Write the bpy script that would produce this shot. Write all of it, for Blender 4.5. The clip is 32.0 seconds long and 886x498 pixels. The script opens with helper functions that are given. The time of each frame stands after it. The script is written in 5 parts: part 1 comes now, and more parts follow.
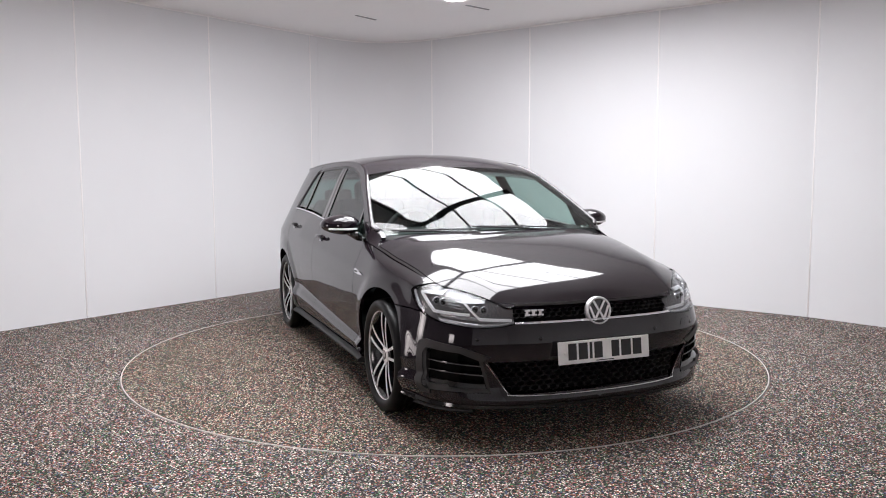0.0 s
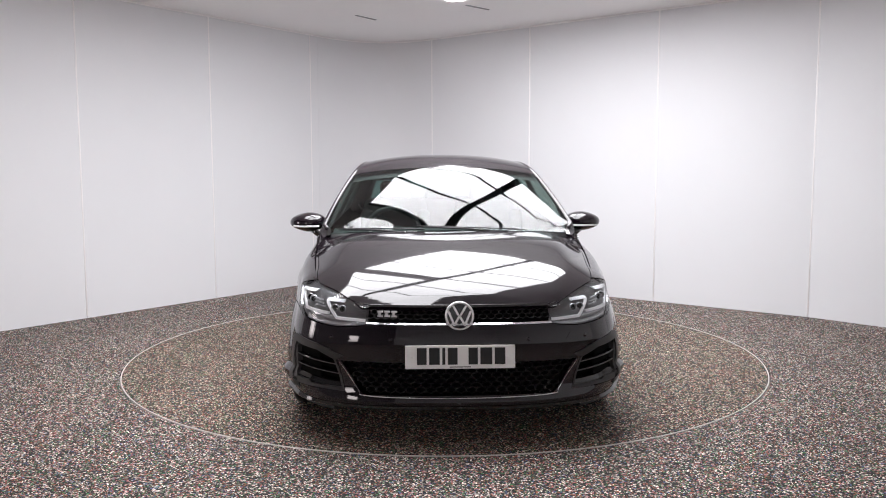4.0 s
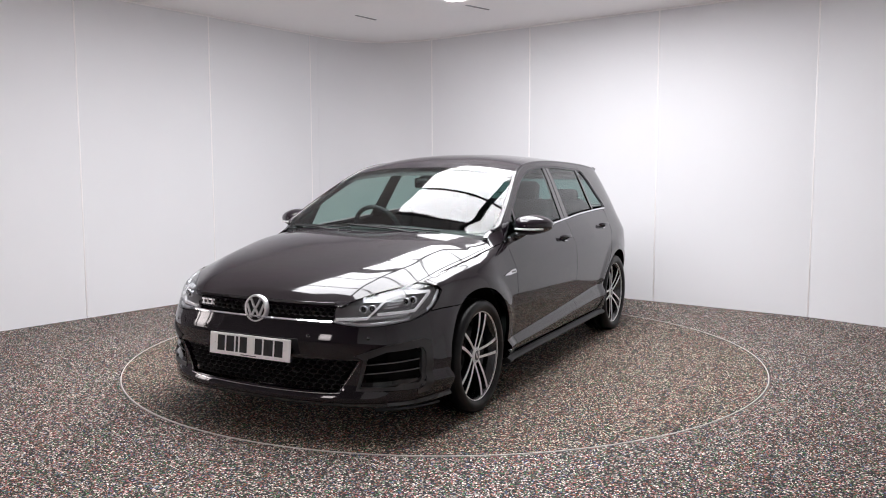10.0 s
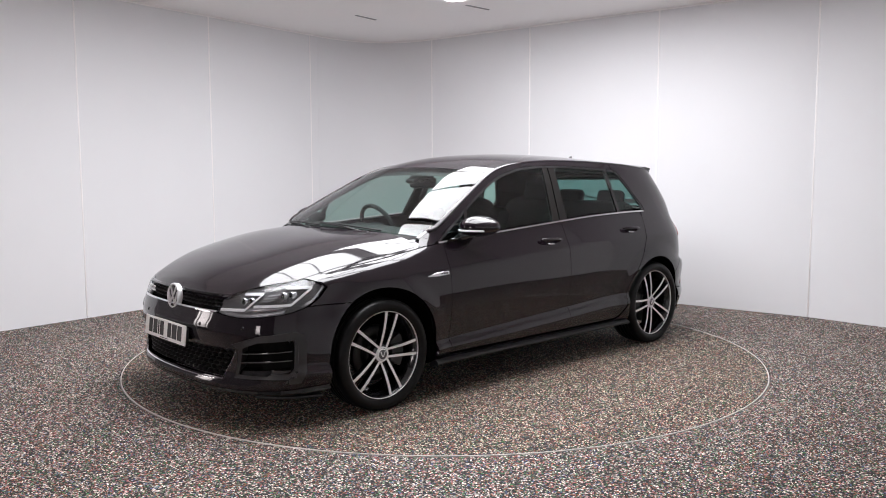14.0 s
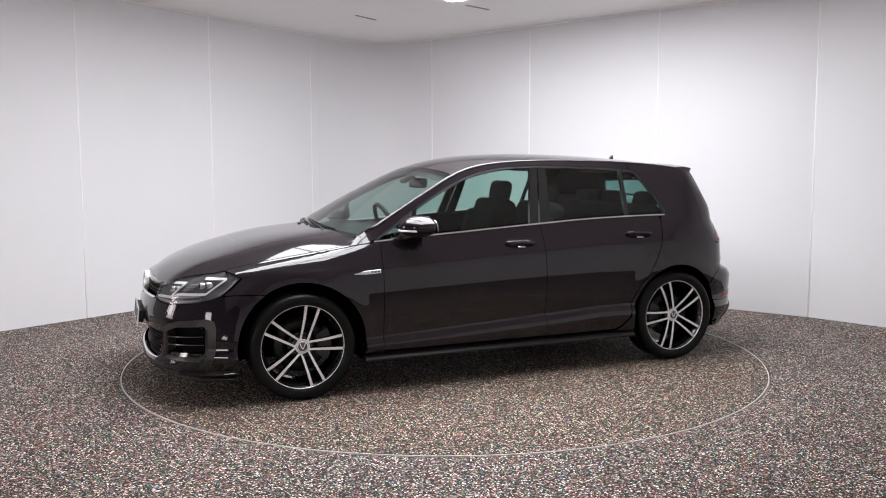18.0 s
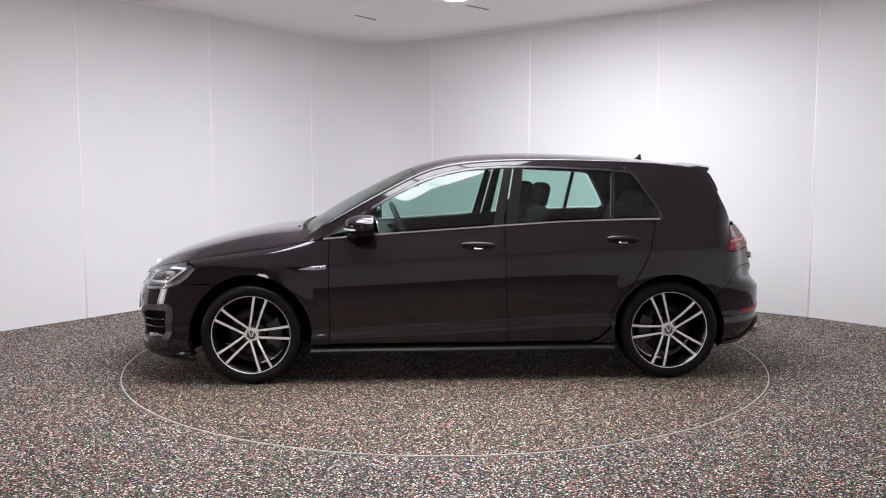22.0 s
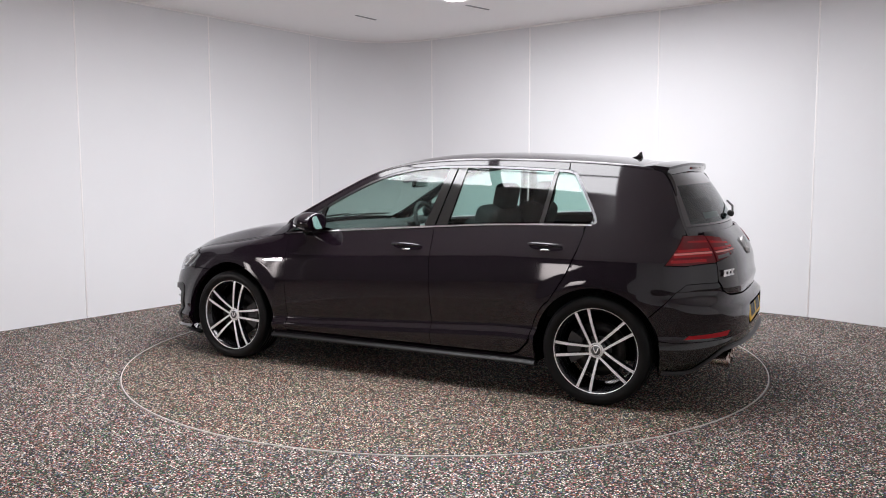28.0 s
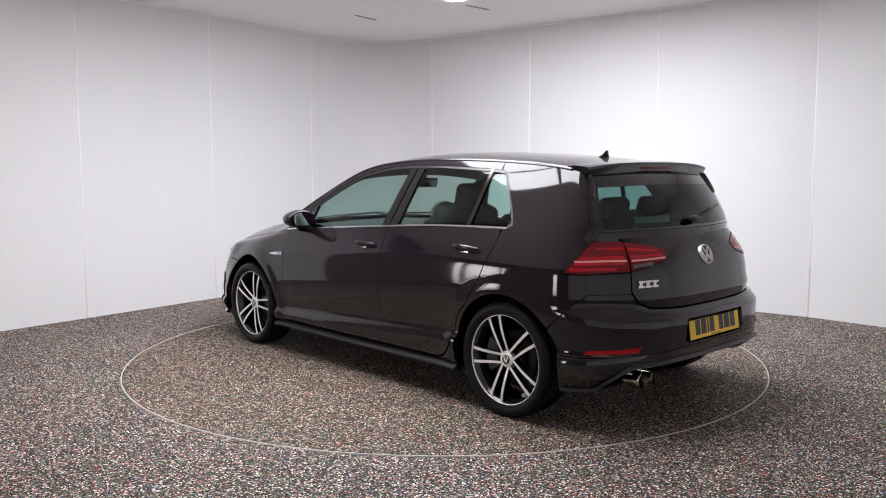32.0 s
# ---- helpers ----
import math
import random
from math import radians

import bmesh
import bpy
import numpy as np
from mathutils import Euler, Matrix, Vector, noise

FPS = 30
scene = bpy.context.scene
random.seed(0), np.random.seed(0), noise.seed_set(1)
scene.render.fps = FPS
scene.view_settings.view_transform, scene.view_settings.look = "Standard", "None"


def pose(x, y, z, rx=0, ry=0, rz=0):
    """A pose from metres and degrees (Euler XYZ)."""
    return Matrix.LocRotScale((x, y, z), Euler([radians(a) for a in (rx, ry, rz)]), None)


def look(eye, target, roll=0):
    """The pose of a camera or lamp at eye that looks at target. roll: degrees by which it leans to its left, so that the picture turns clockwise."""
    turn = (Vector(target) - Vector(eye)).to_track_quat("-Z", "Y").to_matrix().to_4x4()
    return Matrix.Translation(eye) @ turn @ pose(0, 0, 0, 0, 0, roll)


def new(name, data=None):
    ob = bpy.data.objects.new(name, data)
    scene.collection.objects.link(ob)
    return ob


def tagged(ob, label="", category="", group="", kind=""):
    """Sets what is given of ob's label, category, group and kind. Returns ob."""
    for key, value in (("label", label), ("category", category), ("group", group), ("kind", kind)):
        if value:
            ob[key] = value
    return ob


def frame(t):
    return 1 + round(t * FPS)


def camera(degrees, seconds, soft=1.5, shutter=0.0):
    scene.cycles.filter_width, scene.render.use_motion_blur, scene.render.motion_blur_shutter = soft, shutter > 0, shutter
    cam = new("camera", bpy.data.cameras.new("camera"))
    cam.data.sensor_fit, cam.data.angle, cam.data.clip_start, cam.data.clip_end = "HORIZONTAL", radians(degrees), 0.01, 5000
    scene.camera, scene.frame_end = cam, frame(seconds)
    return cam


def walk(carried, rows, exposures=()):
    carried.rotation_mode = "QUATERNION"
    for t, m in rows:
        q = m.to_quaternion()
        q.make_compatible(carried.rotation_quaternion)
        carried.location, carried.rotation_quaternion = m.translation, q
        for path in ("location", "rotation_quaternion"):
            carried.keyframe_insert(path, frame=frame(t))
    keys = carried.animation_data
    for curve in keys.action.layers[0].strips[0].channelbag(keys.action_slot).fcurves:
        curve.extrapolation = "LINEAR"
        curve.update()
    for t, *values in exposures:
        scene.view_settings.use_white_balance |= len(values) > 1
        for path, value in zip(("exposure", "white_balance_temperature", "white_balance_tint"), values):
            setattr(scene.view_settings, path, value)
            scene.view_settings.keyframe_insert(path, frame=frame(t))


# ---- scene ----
# ---- camera: stands still ----
EYE = (0.0, -5.862, 1.3176)
cam = camera(57.34, 32.0, soft=1.0)
AIM = look(EYE, (-0.01005, 0.10993, 0.74088), roll=-0.146)

TURN_START, TURN_RATE = -68.05, -4.958      # heading of the car in degrees, degrees per second
CAR_X, CAR_Y = -0.070, -0.004               # the car's middle on the turntable
RING = 2.223                                # radius of the turntable

# ---- light ----
world = bpy.data.worlds.new("world")
scene.world = world
world.use_nodes = True
world.node_tree.nodes["Background"].inputs[0].default_value = (0.8, 0.85, 1.0, 1)
world.node_tree.nodes["Background"].inputs[1].default_value = 0.02
PANEL_GLOW = 12.55
SIDE_GLOW = 3.3
scene.view_settings.exposure = 0.0


# ---- materials ----
def nodes_of(name):
    m = bpy.data.materials.new(name)
    m.use_nodes = True
    return m, m.node_tree.nodes, m.node_tree.links, m.node_tree.nodes["Principled BSDF"]


def plain(name, colour, rough=0.5, metal=0.0, coat=0.0, grain=0.0, size=40.0, bump=0.0, spec=0.5):
    m, n, l, b = nodes_of(name)
    b.inputs["Base Color"].default_value = (*colour, 1)
    b.inputs["Roughness"].default_value = rough
    b.inputs["Metallic"].default_value = metal
    b.inputs["Coat Weight"].default_value = coat
    b.inputs["Coat Roughness"].default_value = 0.03
    b.inputs["Specular IOR Level"].default_value = spec
    if grain or bump:
        t = n.new("ShaderNodeTexCoord")
        z = n.new("ShaderNodeTexNoise")
        z.inputs["Scale"].default_value = size
        z.inputs["Detail"].default_value = 5
        l.new(t.outputs["Object"], z.inputs["Vector"])
        if grain:
            mix = n.new("ShaderNodeMix")
            mix.data_type = "RGBA"
            mix.inputs["A"].default_value = (*[c * (1 - grain) for c in colour], 1)
            mix.inputs["B"].default_value = (*[min(1, c * (1 + grain)) for c in colour], 1)
            l.new(z.outputs["Fac"], mix.inputs["Factor"])
            l.new(mix.outputs["Result"], b.inputs["Base Color"])
        if bump:
            u = n.new("ShaderNodeBump")
            u.inputs["Strength"].default_value = bump
            u.inputs["Distance"].default_value = 0.002
            l.new(z.outputs["Fac"], u.inputs["Height"])
            l.new(u.outputs["Normal"], b.inputs["Normal"])
    return m


def glow(name, colour, strength):
    m, n, l, b = nodes_of(name)
    b.inputs["Base Color"].default_value = (0.8, 0.8, 0.8, 1)
    b.inputs["Emission Color"].default_value = (*colour, 1)
    b.inputs["Emission Strength"].default_value = strength
    return m


def glass(name, tint, rough=0.0, bare=0.066):
    """Thin tinted pane: mostly see-through, with the gloss of glass on top."""
    m, n, l, b = nodes_of(name)
    n.remove(b)
    out = n["Material Output"]
    see = n.new("ShaderNodeBsdfTransparent")
    see.inputs[0].default_value = (*tint, 1)
    shine = n.new("ShaderNodeBsdfGlossy")
    shine.inputs["Roughness"].default_value = rough
    face = n.new("ShaderNodeLayerWeight")
    face.inputs[0].default_value = 0.5
    power = n.new("ShaderNodeMath")
    power.operation = "POWER"
    power.inputs[1].default_value = 5
    l.new(face.outputs["Facing"], power.inputs[0])
    fres = n.new("ShaderNodeMapRange")
    fres.inputs["To Min"].default_value = bare
    l.new(power.outputs[0], fres.inputs["Value"])
    mix = n.new("ShaderNodeMixShader")
    l.new(fres.outputs[0], mix.inputs[0])
    l.new(see.outputs[0], mix.inputs[1])
    l.new(shine.outputs[0], mix.inputs[2])
    l.new(mix.outputs[0], out.inputs[0])
    return m


def speckle(name, tint):
    """Rubber floor of coloured granules: grey, black, buff, with red, green and blue flecks."""
    m, n, l, b = nodes_of(name)
    t = n.new("ShaderNodeTexCoord")
    v = n.new("ShaderNodeTexVoronoi")
    v.inputs["Scale"].default_value = 158
    l.new(t.outputs["Object"], v.inputs["Vector"])
    sep = n.new("ShaderNodeSeparateColor")
    l.new(v.outputs["Color"], sep.inputs[0])
    r = n.new("ShaderNodeValToRGB")
    r.color_ramp.interpolation = "CONSTANT"
    stops = [(0.0, (0.005, 0.005, 0.005)), (0.38, (0.020, 0.019, 0.019)), (0.49, (0.12, 0.104, 0.092)), (0.56, (0.016, 0.016, 0.020)),
             (0.63, (0.36, 0.33, 0.30)), (0.72, (0.34, 0.11, 0.055)), (0.78, (0.05, 0.21, 0.075)), (0.835, (0.48, 0.17, 0.19)),
             (0.885, (0.08, 0.13, 0.30)), (0.915, (0.96, 0.92, 0.87))]
    e = r.color_ramp.elements
    e[0].position, e[0].color = stops[0][0], (*stops[0][1], 1)
    e[1].position, e[1].color = stops[1][0], (*stops[1][1], 1)
    for p, c in stops[2:]:
        k = e.new(p)
        k.color = (*c, 1)
    l.new(sep.outputs[0], r.inputs[0])
    big = n.new("ShaderNodeTexNoise")
    big.inputs["Scale"].default_value = 0.9
    big.inputs["Detail"].default_value = 4
    l.new(t.outputs["Object"], big.inputs["Vector"])
    wear = n.new("ShaderNodeMapRange")
    wear.inputs["To Min"].default_value = 0.78
    wear.inputs["To Max"].default_value = 1.2
    l.new(big.outputs["Fac"], wear.inputs["Value"])
    mul = n.new("ShaderNodeMix")
    mul.data_type, mul.blend_type = "RGBA", "MULTIPLY"
    mul.inputs["Factor"].default_value = 1
    l.new(r.outputs[0], mul.inputs["A"])
    l.new(wear.outputs[0], mul.inputs["B"])
    dye = n.new("ShaderNodeMix")
    dye.data_type, dye.blend_type = "RGBA", "MULTIPLY"
    dye.inputs["Factor"].default_value = 1
    dye.inputs["B"].default_value = (*tint, 1)
    l.new(mul.outputs["Result"], dye.inputs["A"])
    l.new(dye.outputs["Result"], b.inputs["Base Color"])
    b.inputs["Roughness"].default_value = 0.72
    b.inputs["Specular IOR Level"].default_value = 0.3
    u = n.new("ShaderNodeBump")
    u.inputs["Strength"].default_value = 0.5
    u.inputs["Distance"].default_value = 0.003
    l.new(v.outputs["Distance"], u.inputs["Height"])
    l.new(u.outputs["Normal"], b.inputs["Normal"])
    return m


FLOOR = speckle("granule_floor", (0.98, 0.955, 0.92))
FLOORDISC = speckle("worn_granule_disc", (0.90, 0.835, 0.725))
WALL = plain("white_wall_board", (0.806, 0.808, 0.826), 0.55, grain=0.025, size=1.3)
# two tones for unseen walls, whiter than WALL in place of missing light there
LIFTEDWHITE = plain("lightened_unseen_boards", (0.93, 0.93, 0.94), 0.6, grain=0.03, size=2.0)
LIFTEDPALE = plain("lightened_unseen_side_boards", (0.87, 0.86, 0.87), 0.7, grain=0.1, size=3.0)
STRIP = plain("white_joint_strip", (0.97, 0.95, 0.95), 0.35)
# tone of the unseen left wall, dark so that the doors reflect little light
DARKSIDE = plain("unseen_dark_reflection_board", (0.17, 0.155, 0.165), 0.8, grain=0.15, size=3.0)
CEIL = plain("ceiling_paint", (0.975, 0.955, 0.955), 0.7, grain=0.02, size=2.0)
DARKBAR = plain("dark_joint", (0.03, 0.03, 0.03), 0.5)
SLOT = plain("grey_slot", (0.30, 0.29, 0.30), 0.6)
METALRING = plain("brushed_rim", (0.66, 0.63, 0.60), 0.45, 0.25, grain=0.2, size=60)
PANEL = glow("luminous_panel", (0.966, 0.962, 1.0), PANEL_GLOW)
SIDE = glow("warm_panel", (1.0, 0.90, 0.90), SIDE_GLOW)
# brightest round the lamp behind the diffuser
_n, _l = SIDE.node_tree.nodes, SIDE.node_tree.links
_t, _g, _r = _n.new("ShaderNodeTexCoord"), _n.new("ShaderNodeVectorMath"), _n.new("ShaderNodeMapRange")
_g.operation = "DISTANCE"
_g.inputs[1].default_value = (0.0, 0.0, 1.02)
_l.new(_t.outputs["Object"], _g.inputs[0])
_r.inputs["From Min"].default_value, _r.inputs["From Max"].default_value = 0.05, 0.75
_r.inputs["To Min"].default_value, _r.inputs["To Max"].default_value = SIDE_GLOW * 2.8, SIDE_GLOW
_r.interpolation_type = "SMOOTHERSTEP"
_l.new(_g.outputs["Value"], _r.inputs["Value"])
_l.new(_r.outputs[0], SIDE.node_tree.nodes["Principled BSDF"].inputs["Emission Strength"])

PAINT = plain("black_paint", (0.0056, 0.0022, 0.0054), 0.5, 0.0, 1.0, spec=0.05)
PAINT.node_tree.nodes["Principled BSDF"].inputs["Coat IOR"].default_value = 1.57
PAINT.node_tree.nodes["Principled BSDF"].inputs["Coat Roughness"].default_value = 0.055
GLOSSBLACK = plain("gloss_black_trim", (0.006, 0.006, 0.006), 0.12, 0.0, 0.6)
TRIM = plain("black_plastic", (0.014, 0.014, 0.015), 0.5, bump=0.15, size=900)
GRILLE = plain("grille_plastic", (0.022, 0.021, 0.021), 0.3, spec=0.5)
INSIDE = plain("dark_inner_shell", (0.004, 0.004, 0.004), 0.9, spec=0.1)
CHROME = plain("chrome", (0.82, 0.82, 0.84), 0.09, 1.0)
SATIN = plain("machined_alloy", (0.99, 0.975, 0.975), 0.30, 0.15, grain=0.02, size=120)
RIMDARK = plain("gloss_black_alloy", (0.008, 0.008, 0.010), 0.22, 0.0, 0.8)
TYRE = plain("tyre_rubber", (0.0045, 0.0045, 0.0048), 0.38, grain=0.25, size=60, bump=0.2, spec=0.22)
DISC = plain("brake_steel", (0.035, 0.034, 0.033), 0.4, 0.9, grain=0.15, size=90)
CALIPER = plain("caliper_grey", (0.06, 0.06, 0.06), 0.5, 0.5)
CLOTH = plain("dark_seat_cloth", (0.022, 0.022, 0.024), 0.9, grain=0.3, size=300, bump=0.3)
DASH = plain("dashboard_plastic", (0.030, 0.030, 0.032), 0.6, bump=0.2, size=700)
SCREEN = glass("windscreen_glass", (0.62, 0.71, 0.68))
PANE = glass("side_glass", (0.60, 0.78, 0.73))
PRIVACY = glass("dark_glass", (0.16, 0.28, 0.27))
LENS = glass("clear_lens", (0.93, 0.94, 0.95), 0.0, 0.035)
REDLENS = plain("red_lens", (0.42, 0.010, 0.016), 0.18, spec=0.35)
DARKRED = plain("smoked_red_lens", (0.155, 0.005, 0.010), 0.08, spec=0.5)
PALELENS = plain("pale_red_bar", (0.85, 0.30, 0.28), 0.2)
SEAL = plain("satin_black_seal", (0.10, 0.10, 0.105), 0.3, 0.9)
LAMPGREY = plain("lamp_reflector", (0.62, 0.63, 0.65), 0.25, 0.6)
LAMPDARK = plain("lamp_housing", (0.13, 0.128, 0.13), 0.3, 0.35)
# pale silver colour stands in for bright reflections on chrome
BADGE = plain("badge_painted_shine", (0.86, 0.86, 0.87), 0.22, 0.35)
SATINTRIM = plain("satin_grey_plastic", (0.030, 0.029, 0.030), 0.42, spec=0.5)
DAYLAMP = plain("white_light_guide", (0.95, 0.95, 0.96), 0.25)
LABELGREEN = plain("pale_green_label", (0.62, 0.80, 0.74), 0.5)
PLATEWHITE = plain("white_plate", (0.95, 0.95, 0.93), 0.45, grain=0.03, size=50)
PLATEYELLOW = plain("yellow_plate", (0.92, 0.60, 0.02), 0.45, grain=0.03, size=50)
PLATEINK = plain("plate_ink", (0.012, 0.012, 0.012), 0.4)
STEELPIPE = plain("polished_pipe", (0.55, 0.50, 0.45), 0.18, 1.0)


# ---- shape helpers ----
def part(name, bm, mat, parent=None, label="", smooth=True, angle=None):
    me = bpy.data.meshes.new(name)
    if angle is not None:
        for e in bm.edges:
            if len(e.link_faces) == 2 and e.calc_face_angle(0) > radians(angle):
                e.smooth = False
    for f in bm.faces:
        f.smooth = smooth
    bm.to_mesh(me)
    bm.free()
    me.materials.append(mat)
    ob = new(name, me)
    ob.parent = parent
    if label:
        tagged(ob, label)
    return ob


def box(bm, size, at=(0, 0, 0), rot=(0, 0, 0), bevel=0.0, seg=2):
    made = bmesh.ops.create_cube(bm, size=1, matrix=pose(*at, *rot) @ Matrix.Diagonal((*size, 1)))
    if bevel:
        edges = list({e for v in made["verts"] for e in v.link_edges})
        bmesh.ops.bevel(bm, geom=edges, offset=bevel, segments=seg, profile=0.5, affect="EDGES")
    return bm


def boxed(size, at=(0, 0, 0), rot=(0, 0, 0), bevel=0.0, seg=2):
    return box(bmesh.new(), size, at, rot, bevel, seg)


def lathe(bm, profile, n=64, axis="y", at=(0, 0, 0), close=False):
    """Turn a profile of (radius, along) round the axis."""
    rings = []
    for r, a in profile:
        ring = []
        for i in range(n):
            c, s = math.cos(2 * math.pi * i / n) * r, math.sin(2 * math.pi * i / n) * r
            p = (c, a, s) if axis == "y" else (a, c, s) if axis == "x" else (c, s, a)
            ring.append(bm.verts.new(Vector(p) + Vector(at)))
        rings.append(ring)
    pairs = list(zip(rings, rings[1:])) + ([(rings[-1], rings[0])] if close else [])
    for a, b in pairs:
        for i in range(n):
            bm.faces.new((a[i], a[(i + 1) % n], b[(i + 1) % n], b[i]))
    if not close:
        for ring in (rings[0], rings[-1]):
            if (ring[0].co - ring[n // 2].co).length < 1e-3:
                bmesh.ops.remove_doubles(bm, verts=ring, dist=1e-3)
    return bm


def prism(bm, outline, depth, m=None):
    """Extrude a flat outline (x, y pairs) by depth along z, then move it by m."""
    m = m or Matrix()
    low = [bm.verts.new(m @ Vector((x, y, 0))) for x, y in outline]
    top = [bm.verts.new(m @ Vector((x, y, depth))) for x, y in outline]
    n = len(outline)
    bm.faces.new(low[::-1])
    bm.faces.new(top)
    for i in range(n):
        bm.faces.new((low[i], low[(i + 1) % n], top[(i + 1) % n], top[i]))
    return bm


def tube(bm, path, radius, n=8, closed=False):
    path = [Vector(p) for p in path]
    rings = []
    for i, p in enumerate(path):
        a = path[i - 1] if (i or closed) else p
        b = path[(i + 1) % len(path)] if (i < len(path) - 1 or closed) else p
        d = (b - a).normalized()
        side = d.cross(Vector((0, 0, 1)))
        side = (side if side.length > 1e-3 else d.cross(Vector((0, 1, 0)))).normalized()
        up = side.cross(d)
        rings.append([bm.verts.new(p + (side * math.cos(2 * math.pi * k / n) + up * math.sin(2 * math.pi * k / n)) * radius) for k in range(n)])
    pairs = list(zip(rings, rings[1:])) + ([(rings[-1], rings[0])] if closed else [])
    for a, b in pairs:
        for k in range(n):
            bm.faces.new((a[k], a[(k + 1) % n], b[(k + 1) % n], b[k]))
    if not closed:
        bm.faces.new(rings[0][::-1])
        bm.faces.new(rings[-1])
    return bm


def mirrored(bm):
    """A copy of bm on the other side of the car."""
    other = bm.copy()
    for v in other.verts:
        v.co.y = -v.co.y
    bmesh.ops.reverse_faces(other, faces=other.faces[:])
    return other


def smooth_table(points, n=600):
    """Monotone cubic through (position, value) points; returns a function."""
    points = sorted(points)
    x = np.array([p[0] for p in points], float)
    y = np.array([p[1] for p in points], float)
    h, dl = np.diff(x), np.diff(y) / np.diff(x)
    m = np.zeros(len(x))
    for i in range(1, len(x) - 1):
        if dl[i - 1] * dl[i] > 0:
            w1, w2 = 2 * h[i] + h[i - 1], h[i] + 2 * h[i - 1]
            m[i] = (w1 + w2) / (w1 / dl[i - 1] + w2 / dl[i])
    m[0], m[-1] = dl[0], dl[-1]
    q = np.linspace(x[0], x[-1], n)
    k = np.clip(np.searchsorted(x, q, side="right") - 1, 0, len(x) - 2)
    t = (q - x[k]) / h[k]
    v = (y[k] * (1 + 2 * t) * (1 - t) ** 2 + h[k] * m[k] * t * (1 - t) ** 2 + y[k + 1] * t * t * (3 - 2 * t) + h[k] * m[k + 1] * t * t * (t - 1))
    return lambda s: float(np.interp(s, q, v))


def spline(points, n=8):
    """Catmull-Rom through 2D or 3D points."""
    p = [Vector(q) for q in points]
    out = []
    for i in range(len(p) - 1):
        a, b, c, d = p[max(i - 1, 0)], p[i], p[i + 1], p[min(i + 2, len(p) - 1)]
        for k in range(n):
            t = k / n
            out.append(0.5 * (2 * b + (c - a) * t + (2 * a - 5 * b + 4 * c - d) * t * t + (3 * b - a - 3 * c + d) * t ** 3))
    out.append(p[-1])
    return [tuple(v) for v in out]


def arc(cx, cz, r, a0, a1, n=28):
    return [(cx + r * math.cos(radians(a0 + (a1 - a0) * i / n)), cz + r * math.sin(radians(a0 + (a1 - a0) * i / n))) for i in range(n + 1)]


def dense(poly, step=0.03):
    out = []
    for (a, b), (c, d) in zip(poly, poly[1:] + poly[:1]):
        k = max(1, int(math.hypot(c - a, d - b) / step))
        out += [(a + (c - a) * i / k, b + (d - b) * i / k) for i in range(k)]
    return out


def inset(poly, gap):
    """Draw a flat outline in by gap."""
    area = sum(a[0] * b[1] - b[0] * a[1] for a, b in zip(poly, poly[1:] + poly[:1]))
    sign = 1 if area > 0 else -1
    out, n = [], len(poly)
    for i in range(n):
        a, b, c = Vector(poly[i - 1]), Vector(poly[i]), Vector(poly[(i + 1) % n])
        d, e = (b - a), (c - b)
        if d.length < 1e-7 or e.length < 1e-7:
            continue
        d.normalize(), e.normalize()
        n1, n2 = Vector((-d.y, d.x)) * sign, Vector((-e.y, e.x)) * sign
        w = n1 + n2
        w = w / max(w.dot(n1), 0.35) if w.length > 1e-6 else n1
        out.append((b.x + w.x * gap, b.y + w.y * gap))
    return out


def cut(poly, axis, at, keep):
    """The part of a flat outline on one side of a line."""
    out = []
    n = len(poly)
    for i in range(n):
        a, b = poly[i - 1], poly[i]
        ia, ib = (a[axis] - at) * keep >= 0, (b[axis] - at) * keep >= 0
        if ia != ib:
            t = (at - a[axis]) / (b[axis] - a[axis])
            q = [a[0] + (b[0] - a[0]) * t, a[1] + (b[1] - a[1]) * t]
            q[axis] = at
            out.append(tuple(q))
        if ib:
            out.append(b)
    return out


